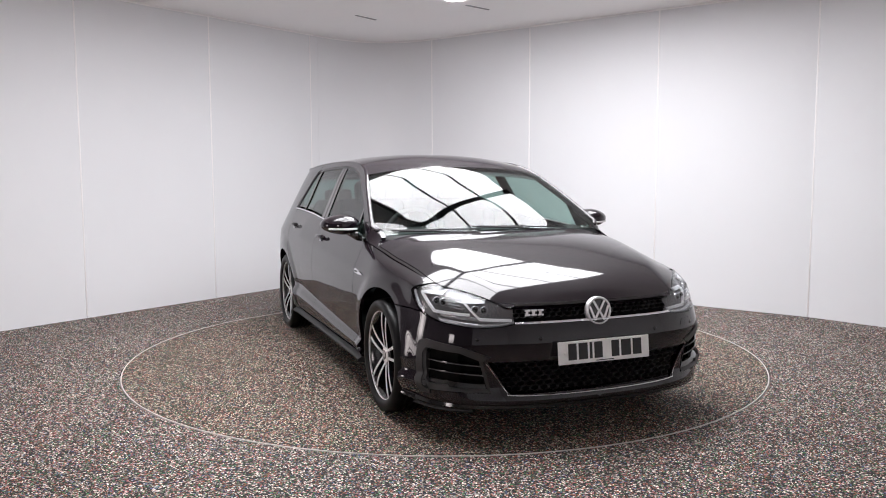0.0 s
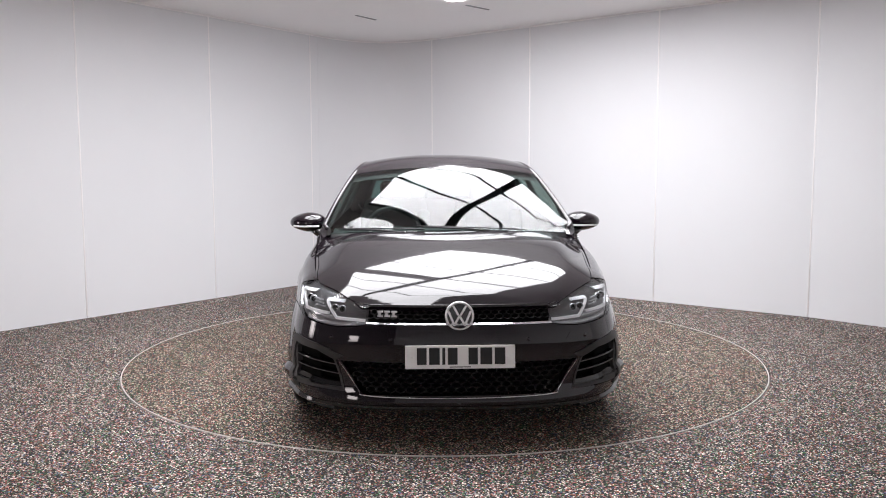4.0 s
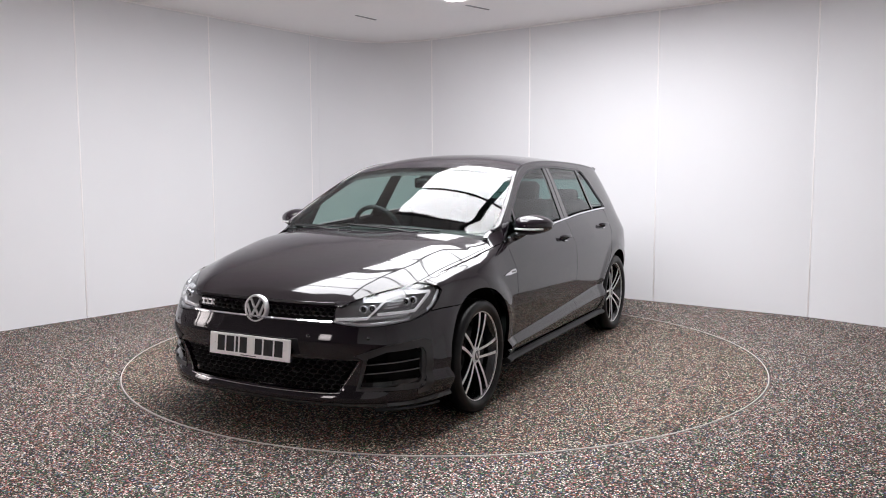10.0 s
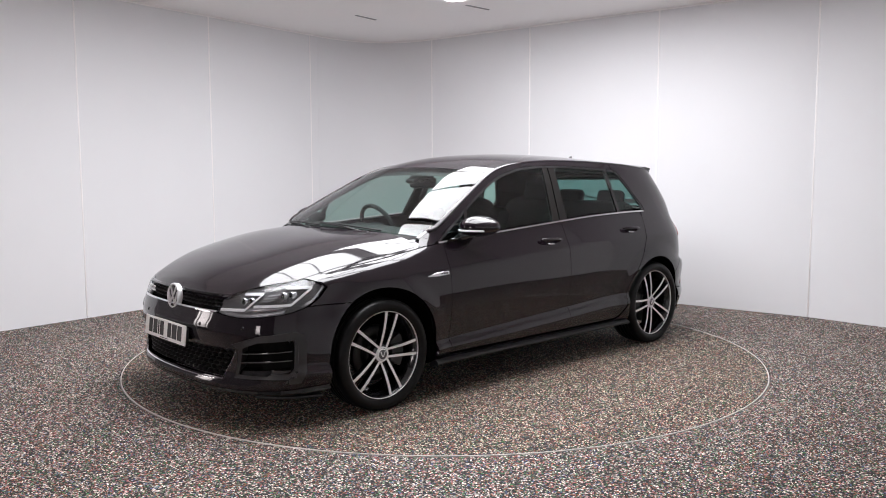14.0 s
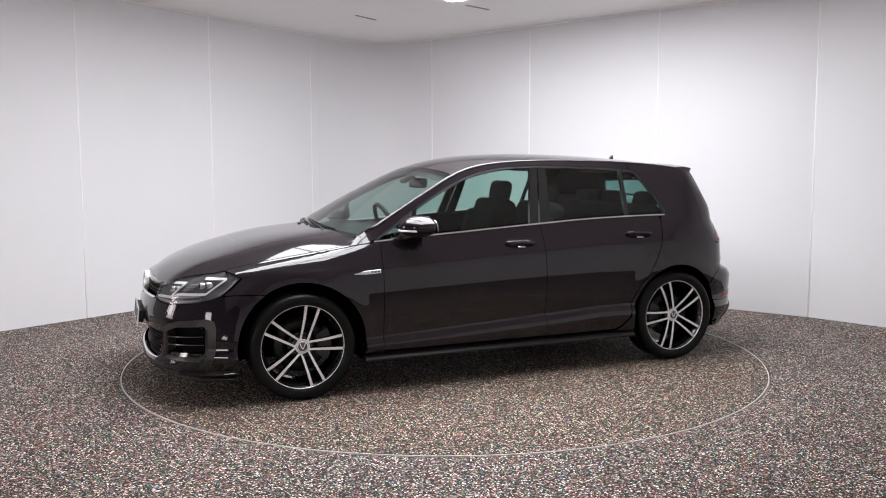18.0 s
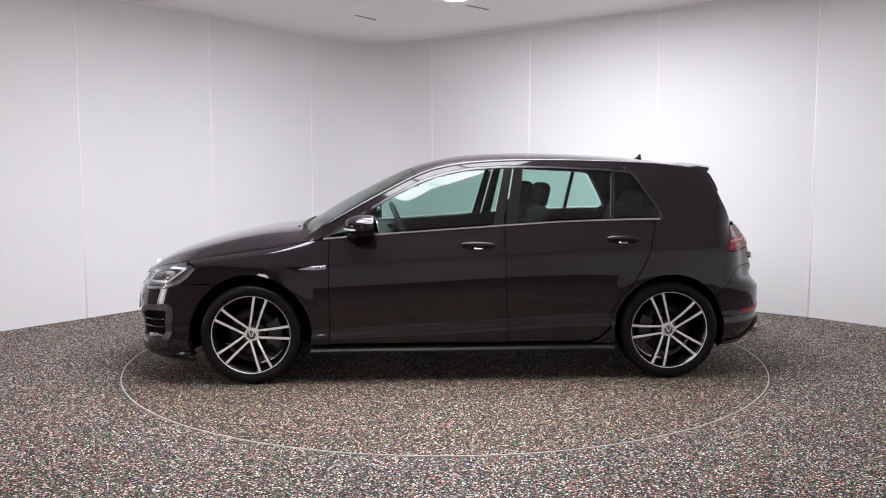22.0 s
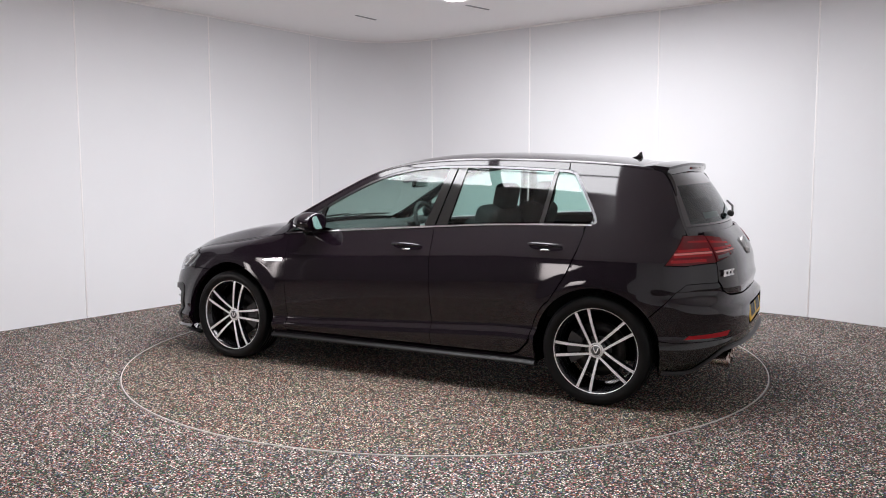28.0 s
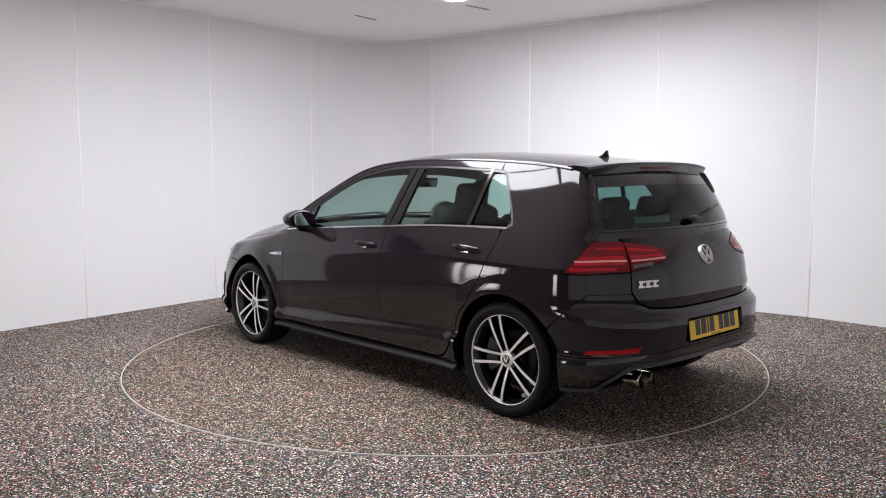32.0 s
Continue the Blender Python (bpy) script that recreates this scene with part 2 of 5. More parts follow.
def patch(bm, poly, surface, du=0.025, dv=0.025, lift=0.0, out=None):
    """Cut the outline (in the surface's own two measures) into a fine grid and lay it on the surface."""
    us, vs = [p[0] for p in poly], [p[1] for p in poly]
    cells = []
    i0, i1 = math.floor(min(us) / du), math.ceil(max(us) / du)
    j0, j1 = math.floor(min(vs) / dv), math.ceil(max(vs) / dv)
    for i in range(i0, i1):
        strip = cut(cut(poly, 0, i * du, 1), 0, (i + 1) * du, -1)
        if len(strip) < 3:
            continue
        lo, hi = min(p[1] for p in strip), max(p[1] for p in strip)
        for j in range(max(j0, math.floor(lo / dv)), min(j1, math.ceil(hi / dv))):
            cell = cut(cut(strip, 1, j * dv, 1), 1, (j + 1) * dv, -1)
            if len(cell) >= 3:
                cells.append(cell)
    seen, faces = {}, []
    for cell in cells:
        keys = []
        for u, v in cell:
            k = (round(u * 5000), round(v * 5000))
            if not keys or (k != keys[-1] and k != keys[0]):
                keys.append(k)
        if len(keys) < 3 or len(set(keys)) != len(keys):
            if len(set(keys)) < 3:
                continue
            keys = list(dict.fromkeys(keys))
        area = sum(a[0] * b[1] - b[0] * a[1] for a, b in zip(keys, keys[1:] + keys[:1]))
        if abs(area) < 4:
            continue
        vs_ = []
        for k in keys:
            if k not in seen:
                p = surface(k[0] / 5000, k[1] / 5000)
                seen[k] = bm.verts.new(p)
            vs_.append(seen[k])
        try:
            faces.append(bm.faces.new(vs_ if area > 0 else vs_[::-1]))
        except ValueError:
            pass
    bmesh.ops.remove_doubles(bm, verts=list(seen.values()), dist=2e-5)
    faces = [f for f in faces if f.is_valid]
    bm.normal_update()
    if out is not None:
        vote = sum((f.normal.dot(out(f.calc_center_median())) > 0) * 2 - 1 for f in faces)
        if vote < 0:
            bmesh.ops.reverse_faces(bm, faces=faces)
            bm.normal_update()
    if lift:
        for v in seen.values():
            if v.is_valid:
                v.co += v.normal * lift
    return faces


def rim(bm, depth=0.014):
    """Turn the open edges of a sheet inward, so that it has thickness."""
    bmesh.ops.remove_doubles(bm, verts=bm.verts[:], dist=3e-5)
    bm.normal_update()
    edge = [e for e in bm.edges if len(e.link_faces) == 1]
    low = {}
    for e in edge:
        for v in e.verts:
            if v not in low:
                low[v] = v.co - v.normal * depth
    made = {v: bm.verts.new(c) for v, c in low.items()}
    for e in edge:
        f = e.link_faces[0]
        a, b = e.verts
        for loop in f.loops:
            if loop.edge == e:
                a, b = loop.vert, loop.link_loop_next.vert
        e.smooth = False
        bm.faces.new((b, a, made[a], made[b]))
    return bm


# ---- the room ----
CEILING_Z = 2.885
LDIR, RDIR = Vector((0.5954, 0.8034)), Vector((0.7869, -0.6170))


def wall_run(points, name, label, joints, mat=WALL):
    """A wall of boards along a line of plan points; each board stands between two joints."""
    wall = tagged(new(name), label, "wall", kind="structure")
    for i, (a, b) in enumerate(zip(points, points[1:])):
        a, b = Vector(a), Vector(b)
        d = (b - a).normalized()
        nrm = Vector((d.y, -d.x))                # into the room
        bm = bmesh.new()
        mid = (a + b) / 2 - nrm * 0.03
        box(bm, ((b - a).length - 0.004, 0.06, CEILING_Z), (mid.x, mid.y, CEILING_Z / 2), (0, 0, math.degrees(math.atan2(d.y, d.x))))
        part("panel", bm, mat, wall, smooth=False)
        if i in joints:
            at = a - nrm * 0.002
            bm = box(bmesh.new(), (0.016, 0.010, CEILING_Z - 0.02), (at.x, at.y, CEILING_Z / 2 + 0.01), (0, 0, math.degrees(math.atan2(d.y, d.x))), 0.003, 1)
            part("joint_strip", bm, STRIP, wall)
    return wall


def curved_wall(points, name, label):
    wall = tagged(new(name), label, "wall", kind="structure")
    bm = bmesh.new()
    rows = []
    for i, p in enumerate(points):
        p = Vector(p)
        d = (Vector(points[min(i + 1, len(points) - 1)]) - Vector(points[max(i - 1, 0)])).normalized()
        n = Vector((d.y, -d.x))
        q = p - n * 0.06
        rows.append([bm.verts.new((p.x, p.y, 0)), bm.verts.new((p.x, p.y, CEILING_Z)), bm.verts.new((q.x, q.y, CEILING_Z)), bm.verts.new((q.x, q.y, 0))])
    for a, b in zip(rows, rows[1:]):
        for k in range(4):
            bm.faces.new((a[k], b[k], b[(k + 1) % 4], a[(k + 1) % 4]))
    for r in (rows[0], rows[-1]):
        bm.faces.new(r)
    bmesh.ops.recalc_face_normals(bm, faces=bm.faces[:])
    part("panel", bm, WALL, wall, angle=40)
    return wall


L3 = Vector((-1.543, 3.642))
L2, L1, L0 = L3 - LDIR * 1.410, L3 - LDIR * 2.832, L3 - LDIR * 4.24
R1 = Vector((0.939, 3.160))
R0, R2, R3 = R1 - RDIR * 1.497, R1 + RDIR * 1.487, R1 + RDIR * 2.955
R4 = R3 + Vector((0.66, -0.75)) * 1.45
corner = Vector((-0.856, 4.569))
# rounded corner between the two long walls
bend = []
ta, tb = L3 + LDIR * 0.12, R0 + RDIR * 0.12
for i in range(25):
    t = i / 24
    bend.append(tuple(ta * (1 - t) ** 2 + corner * 2 * t * (1 - t) + tb * t * t))
wall_run([L0, L1, L2, L3, ta], "wall_west", "smooth white wall boards with thin vertical joint strips", {1, 2, 3})
curved_wall(bend, "wall_corner", "smooth white board bent round the room's corner")
wall_run([tb, R1, R2, R3, R4], "wall_east", "smooth white wall boards with thin vertical joint strips", {0, 1, 2, 3})
# unseen wall added in place of dark open surroundings; darkens the doors' reflections
wall_run([(-1.3, -6.15), (-4.6, -2.3), tuple(L0)], "wall_dark_unseen", "unseen dark grey boards, standing in for dark surroundings", {1}, DARKSIDE)
# unseen walls added beside and behind the camera, lightened to brighten the car's reflections
wall_run([tuple(R4), (4.6, -2.3)], "wall_side", "unseen matt pale boards, lightened in place of stronger light", set(), LIFTEDPALE)
wall_run([(4.6, -2.3), (1.3, -6.15), (-1.3, -6.15)], "wall_back", "unseen white boards, lightened in place of stronger light", {1}, LIFTEDWHITE)

bm = boxed((14, 16, 0.10), (0, -1.5, CEILING_Z + 0.05))
tagged(part("ceiling", bm, CEIL, smooth=False), "matt off-white studio ceiling", "ceiling", kind="structure")

# ceiling edge trim along the visible walls
for run, nm in (([L0, L3, ta], "trim_west"), ([tb, R3, R4], "trim_east")):
    bm = bmesh.new()
    for a, b in zip(run, run[1:]):
        d = (b - a).normalized()
        nrm = Vector((d.y, -d.x))
        mid = (a + b) / 2 + nrm * 0.006
        box(bm, ((b - a).length, 0.018, 0.016), (mid.x, mid.y, CEILING_Z - 0.008), (0, 0, math.degrees(math.atan2(d.y, d.x))))
    tagged(part(nm, bm, STRIP, smooth=False), "thin white edge trim under the ceiling", "trim", kind="structure")
bm = bmesh.new()
rows = []
for i, p in enumerate(bend):
    p = Vector(p)
    d = (Vector(bend[min(i + 1, 24)]) - Vector(bend[max(i - 1, 0)])).normalized()
    q = p + Vector((d.y, -d.x)) * 0.015
    rows.append([bm.verts.new((c.x, c.y, z)) for c, z in ((p, CEILING_Z - 0.016), (q, CEILING_Z - 0.016), (q, CEILING_Z - 0.001), (p, CEILING_Z - 0.001))])
for a, b in zip(rows, rows[1:]):
    for k in range(4):
        bm.faces.new((a[k], a[(k + 1) % 4], b[(k + 1) % 4], b[k]))
bm.faces.new(rows[0]), bm.faces.new(rows[-1])
bmesh.ops.recalc_face_normals(bm, faces=bm.faces[:])
tagged(part("trim_corner", bm, STRIP, angle=40), "thin white edge trim under the ceiling", "trim", kind="structure")

# floor with a round opening for the turntable
bm = bmesh.new()
ring_v, out_v = [], []
N = 128
for i in range(N):
    c, s = math.cos(2 * math.pi * i / N), math.sin(2 * math.pi * i / N)
    ring_v.append(bm.verts.new(((RING + 0.001) * c, (RING + 0.001) * s, 0)))
    k = min(6.5 / max(abs(c), 1e-6), 8.5 / max(abs(s), 1e-6))
    out_v.append(bm.verts.new((k * c, k * s - 0.0, 0)))
for i in range(N):
    j = (i + 1) % N
    bm.faces.new((ring_v[i], out_v[i], out_v[j], ring_v[j]))
tagged(part("floor", bm, FLOOR, smooth=False), "speckled grey rubber granule floor", "floor", kind="structure")

# turntable: disc, thin metal rim, dark gap
turntable = tagged(new("turntable"), "round floor turntable of speckled rubber with a thin metal rim", "turntable")
bm = lathe(bmesh.new(), [(0.0, 0.0), (RING - 0.012, 0.0), (RING - 0.012, -0.06), (0.0, -0.06)], 128, "z")
part("disc", bm, FLOORDISC, turntable, smooth=False)
bm = lathe(bmesh.new(), [(RING - 0.011, -0.05), (RING - 0.011, 0.002), (RING - 0.0045, 0.002), (RING - 0.0045, -0.05)], 160, "z", close=True)
part("metal_rim", bm, METALRING, turntable, "thin worn aluminium rim", smooth=False)
bm = lathe(bmesh.new(), [(RING - 0.02, -0.062), (RING + 0.03, -0.062)], 128, "z")
tagged(part("floor_pit", bm, DARKBAR, smooth=False), "dark gap round the turntable", "pit", kind="structure")

# luminous ceiling over the turntable
LC = Vector((0.08, 1.87))
light = tagged(new("ceiling_light"), "large flat luminous ceiling panel crossed by dark joints", "ceiling light")
LZ = CEILING_Z - 0.004


def on_light(a, b, z=0.0):
    p = LC - LDIR * a + RDIR * b
    return Vector((p.x, p.y, LZ - z))


def light_bar(a0, b0, a1, b1, width, depth):
    p, q = on_light(a0, b0), on_light(a1, b1)
    d = (q - p)
    return boxed((d.length, width, depth), tuple((p + q) / 2 - Vector((0, 0, depth / 2 + 0.002))), (0, 0, math.degrees(math.atan2(d.y, d.x))))


for a0, a1, b0, b1 in ((0.0, 1.70, 0.0, 1.155), (-0.05, 3.46, 1.245, 2.32), (1.98, 3.46, 0.05, 1.155)):
    bm = bmesh.new()
    bm.faces.new([bm.verts.new(on_light(a, b)) for a, b in ((a0, b0), (a0, b1), (a1, b1), (a1, b0))])
    bm.normal_update()
    if bm.faces[:][0].normal.z > 0:
        bmesh.ops.reverse_faces(bm, faces=bm.faces[:])
    part("diffuser", bm, PANEL, light, "glowing white diffuser", smooth=False)
for a_ in (0.52, 1.13, 1.74, 2.35, 2.96):
    part("joint", light_bar(a_, 0.05 if a_ > 1.9 else 0.0, a_, 2.32, 0.034, 0.010), DARKBAR, light, smooth=False)
part("beam", light_bar(-0.05, 1.20, 3.46, 1.20, 0.088, 0.03), DARKBAR, light, "dark cross beam", smooth=False)

# narrow slots in the ceiling
for (x0, y0), (x1, y1) in (((0.213, 2.02), (0.439, 2.241)), ((-0.887, 2.511), (-0.708, 2.76))):
    bm = boxed((math.hypot(x1 - x0, y1 - y0), 0.02, 0.006), ((x0 + x1) / 2, (y0 + y1) / 2, CEILING_Z - 0.003), (0, 0, math.degrees(math.atan2(y1 - y0, x1 - x0))))
    tagged(part("ceiling_slot", bm, SLOT, smooth=False), "narrow dark slot in the ceiling", "vent", "ceiling slots")

# upright light panels on stands beside the turntable, outside the view
def panel_light(x, y, z, w, h, face):
    ob = tagged(new("panel_light"), "upright warm-white light panel on a black stand", "light panel", "side lights")
    ob.matrix_world = pose(x, y, 0, 0, 0, face)
    part("frame", boxed((0.05, w + 0.04, h + 0.04), (-0.03, 0, z), (0, 0, 0), 0.008), TRIM, ob)
    part("diffuser", boxed((0.02, w, h), (0.006, 0, z), (0, 0, 0), 0.004), SIDE, ob)
    part("pole", lathe(bmesh.new(), [(0.0, 0.01), (0.016, 0.01), (0.016, z), (0.0, z)], 16, "z", (-0.075, 0, 0)), TRIM, ob)
    part("foot", boxed((0.35, 0.5, 0.012), (-0.075, 0, 0.006), (0, 0, 0), 0.004), TRIM, ob)
    return ob


panel_light(-4.25, -1.51, 0.85, 0.40, 1.20, 0)
panel_light(-4.25, -1.21, 0.85, 0.07, 1.20, 0)
panel_light(-4.25, -1.80, 0.85, 0.07, 1.20, 0)
panel_light(-2.32, -4.27, 0.88, 0.44, 1.00, 62)


# ---- the car: its surface ----
WHEELBASE_F, WHEELBASE_R, HUB_Z = 1.313, -1.313, 0.309
XF, XR, HALF = 2.150, -2.066, 0.898
XF0, XR0 = 1.05, -0.95


def plan_curve():
    pts = []
    for i in range(401):
        a = math.pi / 2 * i / 400
        pts.append((XF0 + (XF - XF0) * math.cos(a) ** (2 / 4.9), HALF * math.sin(a) ** (2 / 2.55)))
    for i in range(1, 100):
        pts.append((XF0 + (XR0 - XF0) * i / 100, HALF))
    for i in range(401):
        a = math.pi / 2 * (1 - i / 400)
        pts.append((XR0 + (XR - XR0) * math.cos(a) ** (2 / 5.5), HALF * math.sin(a) ** (2 / 3.0)))
    p = np.array(pts)
    s = np.concatenate([[0], np.cumsum(np.hypot(*np.diff(p, axis=0).T))])
    even = np.linspace(0, s[-1], 1600)
    x, y = np.interp(even, s, p[:, 0]), np.interp(even, s, p[:, 1])
    x, y = np.convolve(np.pad(x, 8, mode="reflect", reflect_type="odd"), np.ones(17) / 17, "valid"), np.convolve(np.pad(y, 8, mode="reflect", reflect_type="odd"), np.ones(17) / 17, "valid")
    dx, dy = np.gradient(x, even), np.gradient(y, even)
    k = np.hypot(dx, dy)
    return even, x, y, -(-dy / k), -(dx / k)      # outward normal is (dy, -dx) turned to the left side


PU, PX, PY, PNX, PNY = plan_curve()
UEND = float(PU[-1])
SIDE_IN = smooth_table([(0.13, 0.10), (0.18, 0.06), (0.22, 0.035), (0.255, 0.016), (0.28, 0.006), (0.298, 0.0030), (0.322, 0.0045), (0.340, 0.0100), (0.368, 0.0285), (0.383, 0.0300),
                        (0.43, 0.0212), (0.50, 0.0105), (0.56, 0.0035), (0.60, 0.0012), (0.645, 0.0004), (0.70, 0.0035), (0.790, 0.0150), (0.798, 0.0190), (0.85, 0.0420),
                        (0.90, 0.0635), (0.95, 0.0855), (0.99, 0.104), (1.05, 0.132), (1.15, 0.179), (1.25, 0.2285), (1.35, 0.287), (1.42, 0.338)], 1200)
RISE = smooth_table([(0.0, 0.0), (0.24, 0.0), (0.33, 1.0), (0.80, 1.0), (1.16, 0.0), (1.5, 0.0)])     # the side's folds climb towards the tail
REAR_IN = smooth_table([(0.13, 0.20), (0.20, 0.15), (0.24, 0.10), (0.28, 0.04), (0.32, 0.010), (0.38, 0.0), (0.50, 0.0), (0.555, 0.001), (0.574, 0.008),
                        (0.586, 0.040), (0.60, 0.044), (0.685, 0.030), (0.703, 0.038), (0.78, 0.048), (0.85, 0.072), (0.92, 0.117), (0.965, 0.152), (1.0, 0.174),
                        (1.1, 0.225), (1.2, 0.28), (1.3, 0.34), (1.42, 0.42)])
FRONT_IN = smooth_table([(0.13, 0.10), (0.17, 0.05), (0.185, 0.012), (0.21, 0.0), (0.23, 0.012), (0.28, 0.032), (0.36, 0.024), (0.42, 0.0065), (0.45, 0.0012),
                         (0.505, 0.0), (0.52, 0.003), (0.56, 0.016), (0.60, 0.030), (0.62, 0.037), (0.67, 0.060), (0.70, 0.085), (0.75, 0.15), (0.80, 0.22), (1.42, 0.9)])
SHOULDER = smooth_table([(2.20, 0.656), (2.13, 0.660), (2.05, 0.677), (1.97, 0.700), (1.88, 0.724), (1.78, 0.747), (1.62, 0.776), (1.40, 0.810), (1.20, 0.840), (0.95, 0.882),
                         (0.80, 0.90)])
NOSE_SIDE = smooth_table([(0.10, -0.015), (0.20, -0.028), (0.34, -0.030), (0.45, 0.0), (0.54, 0.024), (0.62, 0.044), (0.72, 0.055), (0.85, 0.055), (1.5, 0.0)])   # nose corners: full low down, drawn in by the lamps
TAIL_SOFT = smooth_table([(0.0, 0.0), (0.60, 0.0), (0.635, 0.24), (0.94, 0.24), (1.01, 0.10), (1.08, 0.02), (1.16, 0.04), (1.25, 0.16), (1.32, 0.24), (1.5, 0.24)])


def wrap(u, z, more=0.0):
    """The body's skin: u runs from the nose's middle along the left side to the tail's middle (negative u: the right side)."""
    s = abs(u)
    x, y, nx, ny = (float(np.interp(s, PU, a)) for a in (PX, PY, PNX, PNY))
    w = nx * nx
    side = SIDE_IN(z + 0.052 * min(0.95, max(-0.72, x)) * RISE(z)) if 0.24 < z < 1.16 else SIDE_IN(z)
    for wx in (WHEELBASE_F, WHEELBASE_R):          # the body swells round the wheel openings
        r = math.hypot(x - wx, z - HUB_Z)
        if r < 0.48:
            k = min(1.0, (0.48 - r) / 0.095)
            amp = 0.011 if wx > 0 else 0.011 - 0.007 * min(1.0, max(0.0, (wx - x) / 0.25))
            side -= amp * k * k * (3 - 2 * k)
    if x > 0.85:                                   # fender tops roll inward below the shoulder
        fade = min(1.0, (x - 0.85) / 0.3)
        top = SHOULDER(x)
        if z > top - 0.07:
            k = (z - top + 0.07) / 0.07
            side += 0.050 * fade * k ** (4.2 if k < 1 else 2.4)
    if x > 1.10:
        k = min(1.0, (x - 1.10) / 0.50)
        side += NOSE_SIDE(z) * k * k * (3 - 2 * k)
    off = (FRONT_IN(z) if nx > 0 else REAR_IN(z)) * w + side * (1 - w) + more
    if nx < 0 and z > 0.6:                         # softer corners on the upper tail
        off += TAIL_SOFT(z) * w * (1 - w)
    p = Vector((x - nx * off, y - ny * off, z))
    if u < 0:
        p.y = -p.y
    return p


U_FRONT = float(PU[np.argmin(abs(PX - 1.05))])
U_REAR = float(PU[np.argmin(abs(PX + 0.95))])


def u_at_x(x, z):
    lo, hi = 0.0, UEND
    for _ in range(26):
        mid = (lo + hi) / 2
        if wrap(mid, z).x > x:
            lo = mid
        else:
            hi = mid
    return (lo + hi) / 2


def u_at_y(y, z, rear):
    """y >= 0, on the nose or on the tail."""
    lo, hi = (U_REAR, UEND) if rear else (0.0, U_FRONT)
    for _ in range(26):
        mid = (lo + hi) / 2
        if (wrap(mid, z).y > y) == rear:
            lo = mid
        else:
            hi = mid
    return (lo + hi) / 2


def side_poly(poly, gap=0.0025, step=0.03):
    poly = inset(poly, gap) if gap else poly
    return [(u_at_x(x, z), z) for x, z in dense(poly, step)]


def flip_u(poly):
    return [(-u, z) for u, z in poly][::-1]


def outward(c):
    return Vector((c.x * 0.25, c.y, 0.15))


# hood and fender tops: heights over the plan
HOOD_MID = smooth_table([(2.30, 0.60), (2.10, 0.672), (2.06, 0.700), (2.0, 0.742), (1.93, 0.776), (1.77, 0.828), (1.576, 0.884), (1.38, 0.918), (1.184, 0.942), (1.03, 0.957), (0.80, 0.975)])
_edge = [wrap(u, SHOULDER(float(np.interp(u, PU, PX)))) for u in np.linspace(0, u_at_x(0.86, 0.89), 500)]
EDGE_X = np.array([p.x for p in _edge])[::-1]
EDGE_Y = np.array([p.y for p in _edge])[::-1]
EDGE_Z = np.array([p.z for p in _edge])[::-1]
NOSE_X = float(EDGE_X.max())


def edge_y(x):
    return float(np.interp(x, EDGE_X, EDGE_Y))


_hx = np.linspace(1.0, 2.09, 60)
_poly = np.polyfit(_hx, [HOOD_MID(v) for v in _hx], 5)


def hood_top(x, y):
    ys, zs = edge_y(x), float(np.interp(x, EDGE_X, EDGE_Z))
    if x > NOSE_X - 0.004:
        return Vector((x, y, zs))
    q = min(1.0, abs(y) / max(ys, 1e-4))
    blend = min(1.0, max(0.0, (2.10 - x) / 0.05))
    mid = zs + (float(np.polyval(_poly, x)) - zs) * blend
    # crowned middle, a crease on each side and a steeper fall beyond it
    crease = min(0.50 + 0.36 * max(0.0, 1.93 - x), 0.60 + 0.05 * (1.65 - x))
    bend_ = lambda k: (math.sqrt(k * k + 0.0004) + k) / 2
    p = 2.0 + 2.4 * min(1.0, max(0.0, (1.95 - x) / 0.75))
    steep = 4.5 * min(1.0, max(0.0, (x - 0.95) / 0.35))
    z = mid - (mid - zs) * (q ** p + steep * (bend_(abs(y) - crease) - bend_(-crease))) / (1 + steep * (bend_(max(ys, abs(y)) - crease) - bend_(-crease)))
    return Vector((x, y, z))


# roof rails, windscreen, roof and rear window: one skin from the cowl to the tail
RAIL = spline([(0.955, 0.925), (0.80, 1.012), (0.62, 1.112), (0.44, 1.208), (0.30, 1.278), (0.15, 1.332), (-0.05, 1.366), (-0.35, 1.383), (-0.70, 1.382),
               (-1.05, 1.370), (-1.35, 1.350), (-1.575, 1.318), (-1.640, 1.270), (-1.688, 1.16), (-1.734, 1.04), (-1.765, 0.955)], 10)
_l = np.concatenate([[0], np.cumsum([math.hypot(b[0] - a[0], b[1] - a[1]) for a, b in zip(RAIL, RAIL[1:])])])
RAIL_S = _l
RAIL_X, RAIL_Z = np.array([p[0] for p in RAIL]), np.array([p[1] for p in RAIL])
RAIL_P = [wrap(u_at_x(x, z), z) for x, z in RAIL]
RAIL_Y = np.array([p.y for p in RAIL_P])
S_END = float(_l[-1])


def rail_s(x):
    return float(np.interp(-x, -RAIL_X, RAIL_S))


BULGE_X = smooth_table([(0.0, 0.105), (0.35, 0.085), (0.75, 0.045), (1.0, 0.0), (2.0, 0.0), (rail_s(-1.575), -0.045), (rail_s(-1.640), -0.068), (rail_s(-1.688), -0.112), (rail_s(-1.734), -0.135), (S_END, -0.137)])
BULGE_Z = smooth_table([(0.0, 0.022), (0.35, 0.045), (0.75, 0.052), (1.1, 0.058), (1.6, 0.056), (2.2, 0.046), (2.6, 0.027), (2.8, 0.012), (S_END, 0.0)])


